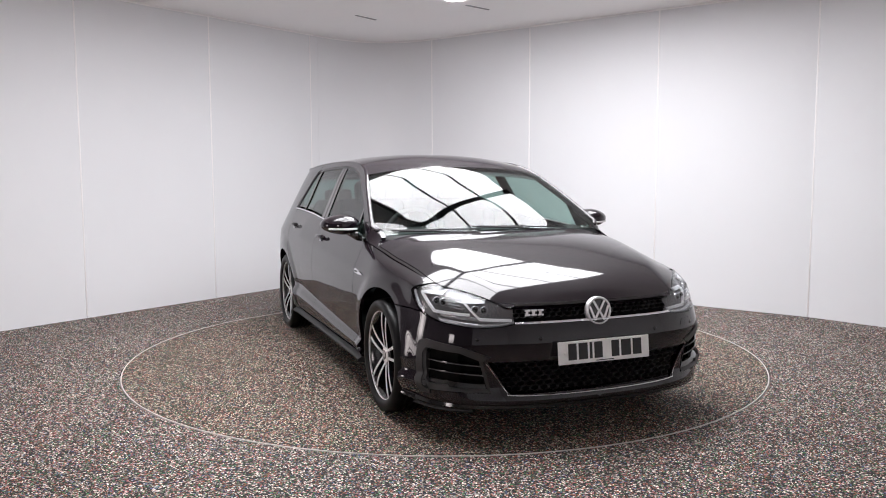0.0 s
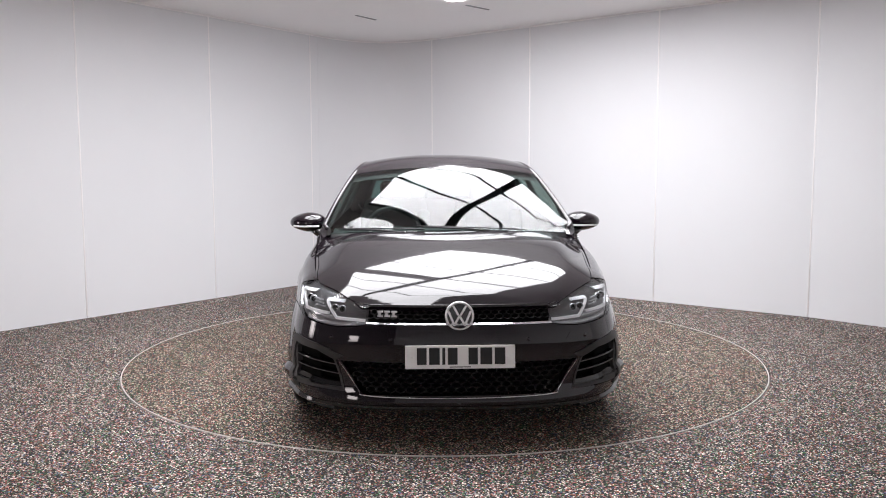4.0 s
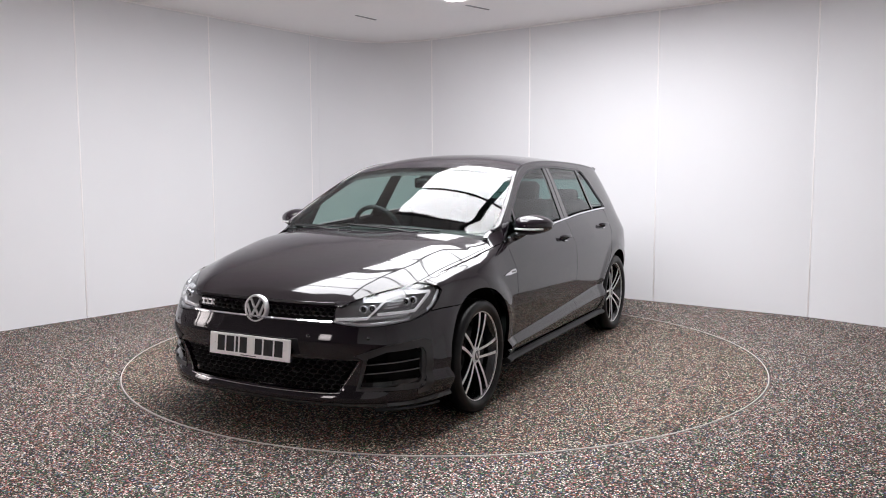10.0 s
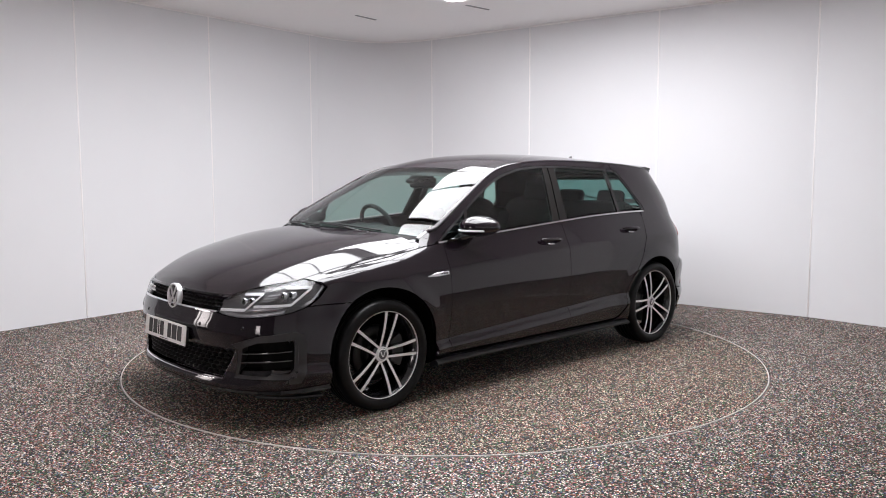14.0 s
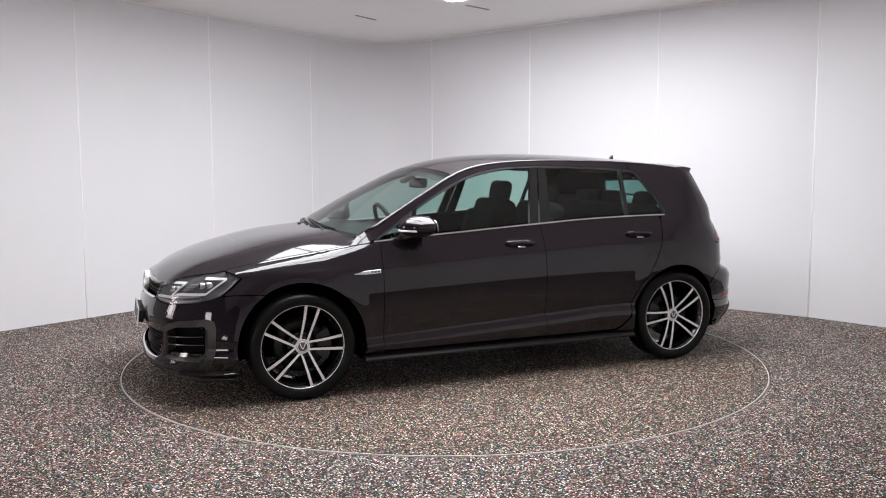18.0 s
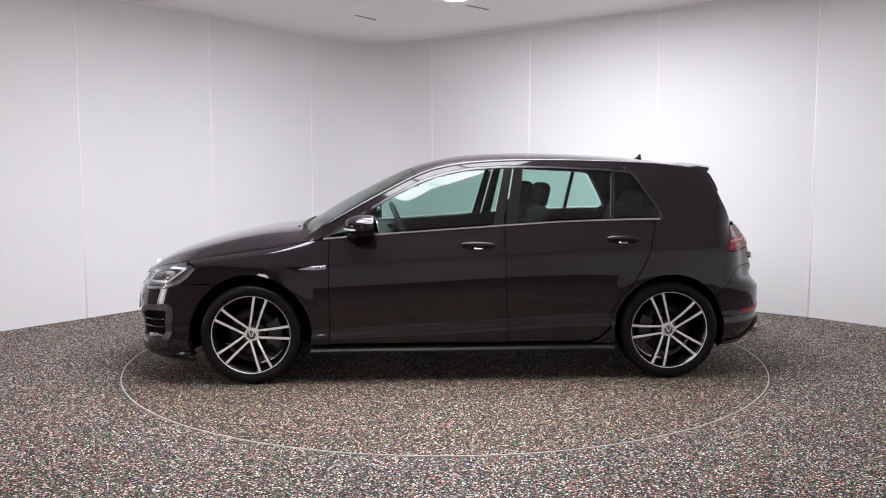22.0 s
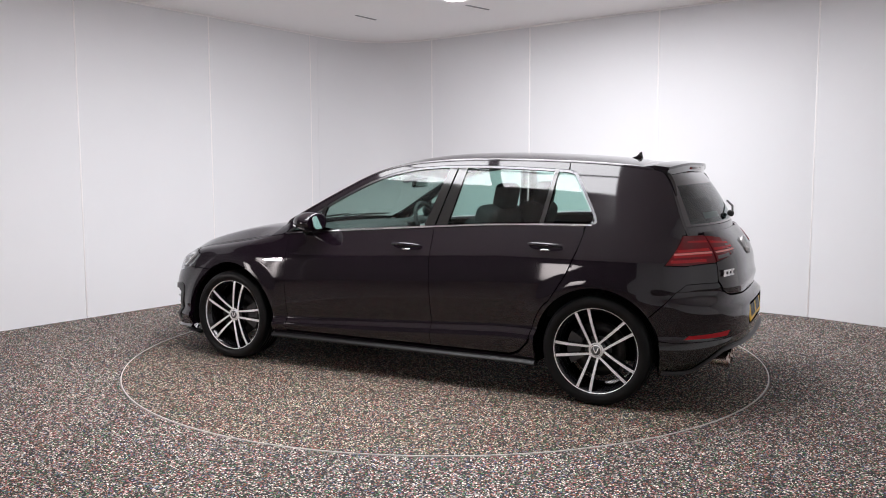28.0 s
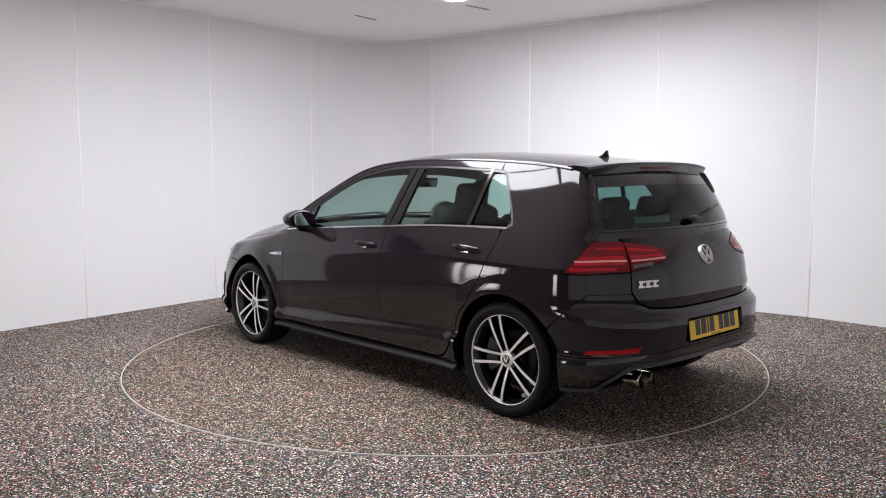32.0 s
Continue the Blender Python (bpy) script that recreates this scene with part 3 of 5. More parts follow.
def skin(s, q, more=0.0):
    x, y, z = (float(np.interp(s, RAIL_S, a)) for a in (RAIL_X, RAIL_Y, RAIL_Z))
    b = 1 - abs(q) ** 2.4
    return Vector((x + BULGE_X(s) * b, y * q, z + BULGE_Z(s) * b))


def skin_out(c):
    return Vector((0.35 * c.x, 0, 1))


car = tagged(new("car"), "gloss black five-door hatchback with black and silver alloy wheels", "car")


def both(name, bm, mat, label="", parent=None, angle=None):
    """A part on the left side and its like on the right."""
    other = mirrored(bm)
    a = part(name, bm, mat, parent or car, label, angle=angle)
    b = part(name, other, mat, parent or car, label, angle=angle)
    return a, b


def panel(polys, surface=wrap, out=outward, depth=0.014, step=0.025, lift=0.0):
    bm = bmesh.new()
    for p in polys:
        patch(bm, p, surface, step, step, lift, out)
    return rim(bm, depth) if depth else bm


# key lines of the side, (x, z)
BELT = smooth_table([(1.0, 0.880), (0.86, 0.893), (0.59, 0.914), (0.377, 0.928), (-0.25, 0.968), (-0.70, 0.993), (-1.23, 1.004), (-1.5, 0.996), (-1.9, 0.95)])
WIN_TOP = spline([(0.86, 0.910), (0.76, 0.972), (0.655, 1.040), (0.476, 1.146), (0.285, 1.243), (0.156, 1.291), (0.03, 1.321), (-0.09, 1.339), (-0.27, 1.350), (-0.5, 1.350), (-0.704, 1.343), (-0.94, 1.331), (-1.07, 1.321)], 6)
WIN_BACK = spline([(-1.07, 1.321), (-1.115, 1.308), (-1.145, 1.275), (-1.25, 1.107), (-1.282, 1.045), (-1.285, 1.022), (-1.262, 1.012)], 4)
ARCH_F, ARCH_R = 0.374, 0.358
DOOR_F, DOOR_M = 0.828, -0.268
SILL = 0.238


def belt_line(x0, x1, lift=0.0, n=24):
    return [(x0 + (x1 - x0) * i / n, BELT(x0 + (x1 - x0) * i / n) + lift) for i in range(n + 1)]


# front fender: side and top
shut = [(float(x), edge_y(float(x)) - 0.016) for x in np.linspace(1.728, 1.02, 24)]
fender_side = [(DOOR_F, SILL), (DOOR_F, BELT(DOOR_F) - 0.002)] + [(x, SHOULDER(x) - 0.0005) for x in np.linspace(DOOR_F + 0.03, 1.722, 30)] + \
              [(1.668, 0.738), (1.643, 0.714), (1.690, 0.668), (1.752, 0.624), (1.68, 0.626), (1.530, 0.624)] + arc(WHEELBASE_F, HUB_Z, ARCH_F, 56.2, 190, 40) + [(0.936, SILL)]
bm = panel([side_poly(fender_side, 0.0017)], depth=0.02, step=0.014)
both("front_fender", bm, PAINT)
outer = [(x, edge_y(x) - 0.0005) for x in np.linspace(1.715, 0.89, 30)]
top_poly = [p for p in shut] + [(1.004, 0.706), (0.955, 0.712), (0.90, 0.740)] + [(0.885, edge_y(0.885) - 0.0005)] + outer[::-1]
both("fender_top", panel([dense(inset(top_poly, 0.0015), 0.03)], hood_top, skin_out, 0.02), PAINT)

# bonnet
nose = [(x, edge_y(x)) for x in np.linspace(NOSE_X - 0.003, 2.06, 14)]
half = [(NOSE_X - 0.003, 0.0)] + nose[1:] + [(2.045, 0.474), (1.974, 0.545), (1.866, 0.632), (1.775, 0.704)] + shut + [(1.0, 0.70), (1.035, 0.45), (1.055, 0.2), (1.06, 0.0)]
half = dense(half, 0.03)
bm = bmesh.new()
patch(bm, [(x, max(y - 0.0025, 0) if y > 0.4 else y) for x, y in half], hood_top, 0.025, 0.025, 0, skin_out)
patch(bm, [(x, -max(y - 0.0025, 0) if y > 0.4 else -y) for x, y in half][::-1], hood_top, 0.025, 0.025, 0, skin_out)
part("bonnet", rim(bm, 0.018), PAINT, car)

# doors
front_door = [(DOOR_F - 0.0, SILL + 0.012), (DOOR_F, BELT(DOOR_F))] + belt_line(DOOR_F - 0.02, DOOR_M)[0:] + [(DOOR_M - 0.012, SILL + 0.012)]
both("front_door", panel([side_poly(front_door, 0.0017)], step=0.012), PAINT)
rear_door = [(DOOR_M - 0.012, SILL + 0.012)] + belt_line(DOOR_M, -1.215) + spline([(-1.225, 0.98), (-1.195, 0.87), (-1.138, 0.729), (-1.040, 0.575)], 5)[1:] + \
            arc(WHEELBASE_R, HUB_Z, ARCH_R + 0.03, 42, 8, 12) + spline([(-0.915, 0.33), (-0.86, 0.275), (-0.80, SILL + 0.012)], 4)
both("rear_door", panel([side_poly(rear_door, 0.0017)], step=0.012), PAINT)

# sill and the skirt below it
sill = [(0.936, SILL), (-0.80, SILL), (-0.86, 0.262), (-0.925, 0.33), (-0.958, 0.30), (-0.965, 0.19), (0.942, 0.19)]
both("sill", panel([side_poly(sill)]), PAINT)
bm = bmesh.new()
rows = []
for i in range(41):
    x = 0.945 - 1.905 * i / 40
    base = wrap(u_at_x(x, 0.2), 0.2)
    rows.append([bm.verts.new((x, base.y + dy, z)) for dy, z in ((0.010, 0.224), (0.034, 0.213), (0.040, 0.203), (0.034, 0.192), (-0.03, 0.178), (-0.03, 0.20))])
for a, b in zip(rows, rows[1:]):
    for k in range(6):
        bm.faces.new((a[k], a[(k + 1) % 6], b[(k + 1) % 6], b[k]))
bm.faces.new(rows[0][::-1]), bm.faces.new(rows[-1])
bmesh.ops.recalc_face_normals(bm, faces=bm.faces[:])
both("side_skirt", bm, TRIM, "black side skirt", angle=35)

# rear quarter with the roof's side pillar
quarter_low = [(-1.2275, 1.0)] + spline([(-1.225, 0.98), (-1.198, 0.87), (-1.141, 0.729), (-1.043, 0.575)], 5)[1:] + arc(WHEELBASE_R, HUB_Z, ARCH_R + 0.028, 42, -4, 12)[1:] + \
              arc(WHEELBASE_R, HUB_Z, ARCH_R, -4, 144, 44) + [(-1.640, 0.556), (-1.74, 0.66)]
d_line = [(float(x), float(z)) for x, z in zip(RAIL_X, RAIL_Z) if x < -1.60][::-1]
rail_back = [(float(x), float(z)) for x, z in zip(RAIL_X, RAIL_Z) if -1.60 <= x <= -1.07][::-1] + [(-1.07, float(np.interp(1.07, -RAIL_X, RAIL_Z)))]


def to_u(poly, rear=True):
    """Corners as (x, z) on the side, ('y', y, z) on the nose or tail or ('u', u, z); returns the outline in u and z."""
    pts = [(p[1], p[2]) if p[0] == "u" else (u_at_y(p[1], p[2], rear), p[2]) if p[0] == "y" else (u_at_x(*p), p[1]) for p in poly]
    return dense(pts, 0.03)


quarter = to_u(quarter_low + [("u", 4.600, 0.700), ("u", 4.864, 0.700), ("u", 4.864, 0.807), ("u", 4.586, 0.798), ("u", 4.464, 0.804), ("u", 4.600, 0.961), ("u", 4.640, 0.961)] + [p for p in d_line if p[1] > 0.985] + rail_back + WIN_BACK[1:] + [(-1.2275, 1.012)])
both("rear_quarter", panel([inset(quarter, 0.0015)], depth=0.02, step=0.014), PAINT)

# roof side: pillar by the windscreen and the strip over the doors
strip = [(float(x), float(z)) for x, z in zip(RAIL_X, RAIL_Z) if x >= -1.07] + [(-1.07, float(np.interp(1.07, -RAIL_X, RAIL_Z)))]
both("roof_side", panel([side_poly(strip + WIN_TOP[::-1] + [(0.90, 0.890), (1.005, 0.877)], 0.001)], depth=0.015, step=0.02), PAINT)


# side glass: each pane inside its dark frame
def top_z(x):
    xs = [p[0] for p in WIN_TOP][::-1]
    return float(np.interp(x, xs, [p[1] for p in WIN_TOP][::-1]))


def window_poly(x0b, x0t, x1b, x1t, low=0.016, drop=0.0):
    top = [p for p in WIN_TOP if x1t < p[0] < x0t]
    top = [(x0t, top_z(x0t))] + top + [(x1t, top_z(x1t))]
    return [(x1b + (x0b - x1b) * i / 12, BELT(x1b + (x0b - x1b) * i / 12) + low) for i in range(13)] + [(x, z - drop) for x, z in top]


inner = lambda u, z: wrap(u, z, 0.010)
front_glass = window_poly(0.60, 0.56, -0.190, -0.287, 0.020, 0.008)
both("front_window", panel([side_poly(front_glass, 0)], inner, depth=0.004), PANE, "green-tinted side window")
sail = window_poly(0.835, 0.80, 0.625, 0.60, 0.020, 0.012)
both("corner_window", panel([side_poly(sail, 0.004)], inner, depth=0.004), PANE, "small fixed corner window")
rear_glass = window_poly(-0.352, -0.412, -0.945, -0.985, 0.020, 0.008)
both("rear_window", panel([side_poly(rear_glass, 0)], inner, depth=0.004), PANE, "green-tinted side window")
quarter_glass = window_poly(-0.972, -1.012, -1.235, -1.06, 0.020, 0.008)[:-1] + [(-1.09, 1.306), (-1.125, 1.268), (-1.235, 1.095), (-1.262, 1.04)]
both("quarter_window", panel([side_poly(quarter_glass, 0.004)], inner, depth=0.004), PANE, "small fixed rear side window")
# pillars between the panes
both("middle_pillar", panel([side_poly([(-0.192, BELT(-0.19) + 0.004), (-0.289, top_z(-0.289)), (-0.345, top_z(-0.345)), (-0.262, BELT(-0.262) + 0.004)], 0.0015)], lambda u, z: wrap(u, z, 0.004), depth=0.02), GLOSSBLACK, "gloss black pillar cover")
both("middle_pillar", panel([side_poly([(-0.270, BELT(-0.27) + 0.004), (-0.353, top_z(-0.353)), (-0.414, top_z(-0.414)), (-0.350, BELT(-0.35) + 0.004)], 0.0015)], lambda u, z: wrap(u, z, 0.004), depth=0.02), GLOSSBLACK, "gloss black pillar cover")
both("window_divider", panel([side_poly([(-0.944, BELT(-0.944) + 0.006), (-0.984, top_z(-0.984)), (-1.012, top_z(-1.012)), (-0.973, BELT(-0.973) + 0.006)], 0.001)], lambda u, z: wrap(u, z, 0.002), depth=0.02), GLOSSBLACK)
both("mirror_triangle_bar", panel([side_poly([(0.602, BELT(0.602) + 0.006), (0.562, top_z(0.562)), (0.598, top_z(0.598)), (0.626, BELT(0.626) + 0.006)], 0.001)], lambda u, z: wrap(u, z, 0.002), depth=0.02), GLOSSBLACK)
# seals round the openings
seal = WIN_TOP + WIN_BACK[1:]
seal_in = inset(seal + belt_line(-1.262, 0.86, 0.004), 0.014)[: len(seal)]
both("window_seal", panel([side_poly(seal + seal_in[::-1], 0)], lambda u, z: wrap(u, z, 0.003), depth=0.012, step=0.02), SEAL, "satin black window seal")
# bright strip along the belt
beltstrip = belt_line(0.865, -1.262, 0.002) + belt_line(-1.262, 0.865, 0.0115)
both("belt_trim", panel([side_poly(beltstrip, 0)], lambda u, z: wrap(u, z, -0.006), depth=0.012, step=0.03), CHROME, "bright metal strip under the windows")

# windscreen, roof, rear window
def skin_rect(s0, s1, q0, q1):
    return dense([(s0, q0), (s1, q0), (s1, q1), (s0, q1)], 0.05)


S_SCREEN = rail_s(0.275)
S_ROOF = rail_s(-1.50)
part("windscreen", panel([skin_rect(0.02, S_SCREEN - 0.004, -0.965, 0.965)], skin, skin_out, 0.005, 0.04), SCREEN, car, "large raked windscreen")
for q0, q1 in ((-1.0, -0.967), (0.967, 1.0)):
    bm = bmesh.new()
    patch(bm, skin_rect(0.0, S_SCREEN - 0.004, q0, q1), skin, 0.04, 0.04, 0, skin_out)
    part("windscreen_surround", rim(bm, 0.01), GLOSSBLACK, car)
part("roof", panel([skin_rect(S_SCREEN, S_ROOF, -0.999, 0.999)], skin, skin_out, 0.012, 0.04), PAINT, car)
S_GLASS0, S_GLASS1 = rail_s(-1.650), rail_s(-1.747)
part("rear_screen", panel([skin_rect(S_GLASS0 + 0.03, S_GLASS1 - 0.012, -0.90, 0.90)], skin, skin_out, 0.005, 0.03), PRIVACY, car, "dark tinted rear window")
bm = bmesh.new()
for s0, s1, q0, q1 in ((S_GLASS0, S_GLASS0 + 0.03, -0.966, 0.966), (S_GLASS1 - 0.012, S_GLASS1, -0.966, 0.966), (S_GLASS0 + 0.03, S_GLASS1 - 0.012, -0.966, -0.90), (S_GLASS0 + 0.03, S_GLASS1 - 0.012, 0.90, 0.966)):
    patch(bm, skin_rect(s0, s1, q0, q1), skin, 0.03, 0.03, 0, skin_out)
part("glass_border", rim(bm, 0.005), GLOSSBLACK, car, "black border round the rear window")
bm = bmesh.new()
for s0, s1, q0, q1 in ((S_ROOF + 0.004, S_GLASS0, -0.995, 0.995),):
    patch(bm, skin_rect(s0, s1, q0, q1), skin, 0.03, 0.03, 0, skin_out)
part("tailgate_frame", rim(bm, 0.012), GLOSSBLACK, car)
part("tailgate_top", panel([skin_rect(S_GLASS1 + 0.003, S_END, -0.966, 0.966)], skin, skin_out, 0.012, 0.02), PAINT, car)
for q0, q1 in ((-0.998, -0.968), (0.968, 0.998)):
    part("tailgate_side", panel([skin_rect(S_GLASS0 + 0.002, S_END, q0, q1)], skin, skin_out, 0.012, 0.02), PAINT, car)

# rounded edge between the sides and the roof
rail_path = [Vector((x, y - 0.011, z - 0.008)) for x, y, z in zip(RAIL_X, RAIL_Y, RAIL_Z) if -1.56 < x < 0.90]
both("roof_rail", tube(bmesh.new(), rail_path, 0.016, 14), PAINT, "rounded black roof edge")

# inner shell behind the panels, and the underside
shell = [(1.98, 0.20), (1.98, 0.66), (1.6, 0.74), (1.2, 0.82), (0.86, 0.88)] + belt_line(0.84, -1.25, -0.01) + [(-1.7, 0.93), (-1.96, 0.88), (-1.96, 0.40)] + \
        [(-1.72, 0.385)] + arc(WHEELBASE_R, HUB_Z, ARCH_R + 0.03, 200, -20, 30)[0:] + [(-0.93, 0.20), (0.93, 0.20)] + arc(WHEELBASE_F, HUB_Z, ARCH_F + 0.03, 198, -15, 30)
both("inner_shell", panel([side_poly(shell, 0, 0.05)], lambda u, z: wrap(u, z, 0.028), depth=0, step=0.05), INSIDE)
bm = bmesh.new()
plan = [(1.95, -0.55), (1.95, 0.55), (1.70, 0.70), (1.68, 0.52), (0.94, 0.52), (0.94, 0.80), (-0.94, 0.80), (-0.94, 0.52), (-1.72, 0.50),
        (-1.72, -0.50), (-0.94, -0.52), (-0.94, -0.80), (0.94, -0.80), (0.94, -0.52), (1.68, -0.52), (1.70, -0.70)]
prism(bm, plan, 0.10, Matrix.Translation((0, 0, 0.19)))
bmesh.ops.recalc_face_normals(bm, faces=bm.faces[:])
part("underbody", bm, INSIDE, car, smooth=False)
for x in (WHEELBASE_F, WHEELBASE_R):
    bm = lathe(bmesh.new(), [(0.400, 0.835), (0.402, 0.52), (0.0, 0.52)], 48, "y", (x, 0, HUB_Z))
    bmesh.ops.delete(bm, geom=[f for f in bm.faces if f.calc_center_median().z < 0.2], context="FACES")
    both("wheel_house", bm, INSIDE)


# ---- wheels ----
def wheel_parts(turn, x, left):
    sg = 1 if left else -1
    w = new("wheel")
    w.parent = car
    w.matrix_local = pose(x, sg * 0.778, HUB_Z, 0, 0, 0 if left else 180)
    # tyre: tread, shoulders and side walls
    prof = [(0.238, 0.088), (0.250, 0.101), (0.268, 0.110), (0.290, 0.109), (0.303, 0.100), (0.309, 0.086), (0.3115, 0.06)]
    for g_ in (0.045, 0.015):
        prof += [(0.3122, g_ + 0.006), (0.305, g_ + 0.005), (0.305, g_ - 0.005), (0.3124, g_ - 0.006)]
    prof = prof + [(r, -a) for r, a in prof[::-1]]
    part("tyre", lathe(bmesh.new(), prof, 72), TYRE, w, angle=50)
    # rim barrel and bright lip
    part("rim_barrel", lathe(bmesh.new(), [(0.240, 0.086), (0.235, 0.080), (0.222, 0.06), (0.212, 0.03), (0.205, -0.06), (0.222, -0.088)], 64), RIMDARK, w)
    part("rim_lip", lathe(bmesh.new(), [(0.2415, 0.084), (0.2455, 0.090), (0.2440, 0.0940), (0.2400, 0.0925), (0.2390, 0.084)], 72, close=True), SATIN, w, "bright machined rim edge")
    # five double spokes
    for k in range(5):
        a = radians(turn + 72 * k)
        m = Matrix.Rotation(-a, 4, "Y")
        for side in (-1, 1):
            for mat, lift, wid, nm in ((RIMDARK, 0.0, 1.0, "spoke"), (SATIN, 0.0035, 0.74, "spoke_face")):
                bm = bmesh.new()
                rows = []
                for i in range(13):
                    t = i / 12
                    r = 0.044 + t * (0.2375 - 0.044)
                    mid = side * (0.0215 + 0.0175 * t - 0.0015 * math.sin(math.pi * t))
                    half_w = wid * (0.0080 + 0.0026 * t)
                    y = 0.066 + 0.020 * math.sin(t * 1.9) - 0.004 * t + lift
                    d = 0.034 if nm == "spoke" else 0.003
                    ca = math.asin(min(0.9, (mid - half_w) / r)), math.asin(min(0.9, (mid + half_w) / r))
                    rows.append([bm.verts.new(m @ Vector((r * math.cos(c), yy, r * math.sin(c)))) for c, yy in ((ca[0], y - d), (ca[0], y), (ca[1], y), (ca[1], y - d))])
                for p, q in zip(rows, rows[1:]):
                    for j in range(4):
                        bm.faces.new((p[j], p[(j + 1) % 4], q[(j + 1) % 4], q[j]))
                bm.faces.new(rows[0][::-1]), bm.faces.new(rows[-1])
                bmesh.ops.recalc_face_normals(bm, faces=bm.faces[:])
                part(nm, bm, mat, w, angle=40)
    part("hub", lathe(bmesh.new(), [(0.0, 0.03), (0.062, 0.03), (0.060, 0.060), (0.050, 0.067), (0.034, 0.069), (0.0, 0.069)], 40), RIMDARK, w, angle=50)
    part("hub_ring", lathe(bmesh.new(), [(0.0345, 0.066), (0.0350, 0.0725), (0.0420, 0.0740), (0.0440, 0.066)], 48, close=True), SATIN, w, "bright machined collar", angle=40)
    cap = part("centre_cap", lathe(bmesh.new(), [(0.0325, 0.066), (0.0325, 0.073), (0.028, 0.0765), (0.0, 0.0770)], 40), SATIN, w, "silver centre cap")
    part("cap_mark", lathe(bmesh.new(), [(0.0270, 0.0767), (0.0270, 0.0778), (0.0, 0.0782)], 32), LAMPDARK, cap)
    bm = bmesh.new()
    for xx, zz, rr in ((-0.0075, 0.002, 22), (0.0075, 0.002, -22), (0, -0.009, 0)):
        box(bm, (0.0050, 0.002, 0.034 if rr else 0.008), (xx * 1.2, 0.0787, zz * 1.2), (0, -rr, 0))
    part("cap_emblem", bm, SATIN, cap, smooth=False)
    for k in range(5):
        b = radians(turn + 36 + 72 * k)
        part("wheel_bolt", lathe(bmesh.new(), [(0.0, 0.068), (0.0075, 0.068), (0.0085, 0.058)], 6, "y", (0.048 * math.cos(b), 0, 0.048 * math.sin(b))), DISC, w, smooth=False)
    # brake behind the spokes
    part("brake_disc", lathe(bmesh.new(), [(0.075, 0.012), (0.156, 0.012), (0.156, -0.012), (0.075, -0.012)], 56, close=True), DISC, w, angle=30)
    part("brake_hat", lathe(bmesh.new(), [(0.078, 0.0), (0.076, 0.030), (0.0, 0.032)], 40), CALIPER, w, angle=40)
    bm = bmesh.new()
    out = [(0.100 * math.cos(a), 0.100 * math.sin(a)) for a in np.linspace(-0.55, 0.55, 9)] + [(0.180 * math.cos(a), 0.180 * math.sin(a)) for a in np.linspace(0.55, -0.55, 9)]
    back = 0 if (x < 0) == left else math.pi
    prism(bm, out, 0.07, Matrix.Translation((0, 0.036, 0)) @ Matrix.Rotation(radians(90), 4, "X") @ Matrix.Rotation(back, 4, "Z"))
    bmesh.ops.recalc_face_normals(bm, faces=bm.faces[:])
    part("brake_caliper", bm, CALIPER, w, smooth=False)
    return w


wheel_parts(177, WHEELBASE_F, True)
wheel_parts(142, WHEELBASE_R, True)
wheel_parts(95, WHEELBASE_F, False)
wheel_parts(100, WHEELBASE_R, False)


# ---- nose ----
def uy(y, z):
    return u_at_y(y, z, False)


def ry(y, z):
    return u_at_y(y, z, True)


def ribbon(path, section, closed_ends=True):
    """Sweep a small section (up, out) along a path of (u, z) on the body's skin."""
    bm = bmesh.new()
    rows = [[bm.verts.new(wrap(u, z + dz, -do)) for dz, do in section] for u, z in path]
    n = len(section)
    for a, b in zip(rows, rows[1:]):
        for k in range(n):
            bm.faces.new((a[k], a[(k + 1) % n], b[(k + 1) % n], b[k]))
    if closed_ends:
        bm.faces.new(rows[0][::-1]), bm.faces.new(rows[-1])
    bmesh.ops.recalc_face_normals(bm, faces=bm.faces[:])
    return bm


def line(points, n=6):
    return spline(points, n)


US = uy(0.69, 0.40)
UO = u_at_x(1.835, 0.40)
U60, U56, U57, U47, U44 = uy(0.605, 0.44), uy(0.555, 0.25), uy(0.575, 0.40), uy(0.475, 0.245), uy(0.445, 0.58)
lamp_low = [(U44, 0.582), (uy(0.50, 0.572), 0.572), (uy(0.57, 0.566), 0.566), (uy(0.63, 0.566), 0.566), (US, 0.571), (u_at_x(1.88, 0.585), 0.585), (u_at_x(1.82, 0.600), 0.600), (u_at_x(1.762, 0.619), 0.619)]
outer_poly = [p for p in lamp_low if p[0] >= US - 1e-6] + [(u_at_x(1.68, 0.622), 0.622), (u_at_x(1.532, 0.620), 0.620)] + [(u_at_x(x, z), z) for x, z in arc(WHEELBASE_F, HUB_Z, ARCH_F, 55.9, -20, 24)] + \
             [(u_at_x(1.66, 0.18), 0.176), (u_at_x(1.85, 0.17), 0.168), (US, 0.165), (US, 0.250), (UO - 0.02, 0.256), (UO + 0.012, 0.285), (UO + 0.018, 0.46), (UO - 0.005, 0.486), (US, 0.478)]
inner_poly = [(0, 0.165), (US, 0.165), (US, 0.250), (U56, 0.250), (U60, 0.430), (uy(0.63, 0.46), 0.462), (US, 0.478)] + [p for p in lamp_low if p[0] <= US + 1e-6][::-1] + \
             [(0, 0.583), (0, 0.405), (U57, 0.405), (U47 + 0.012, 0.262), (U47 - 0.015, 0.243), (0, 0.243)]
bm = bmesh.new()
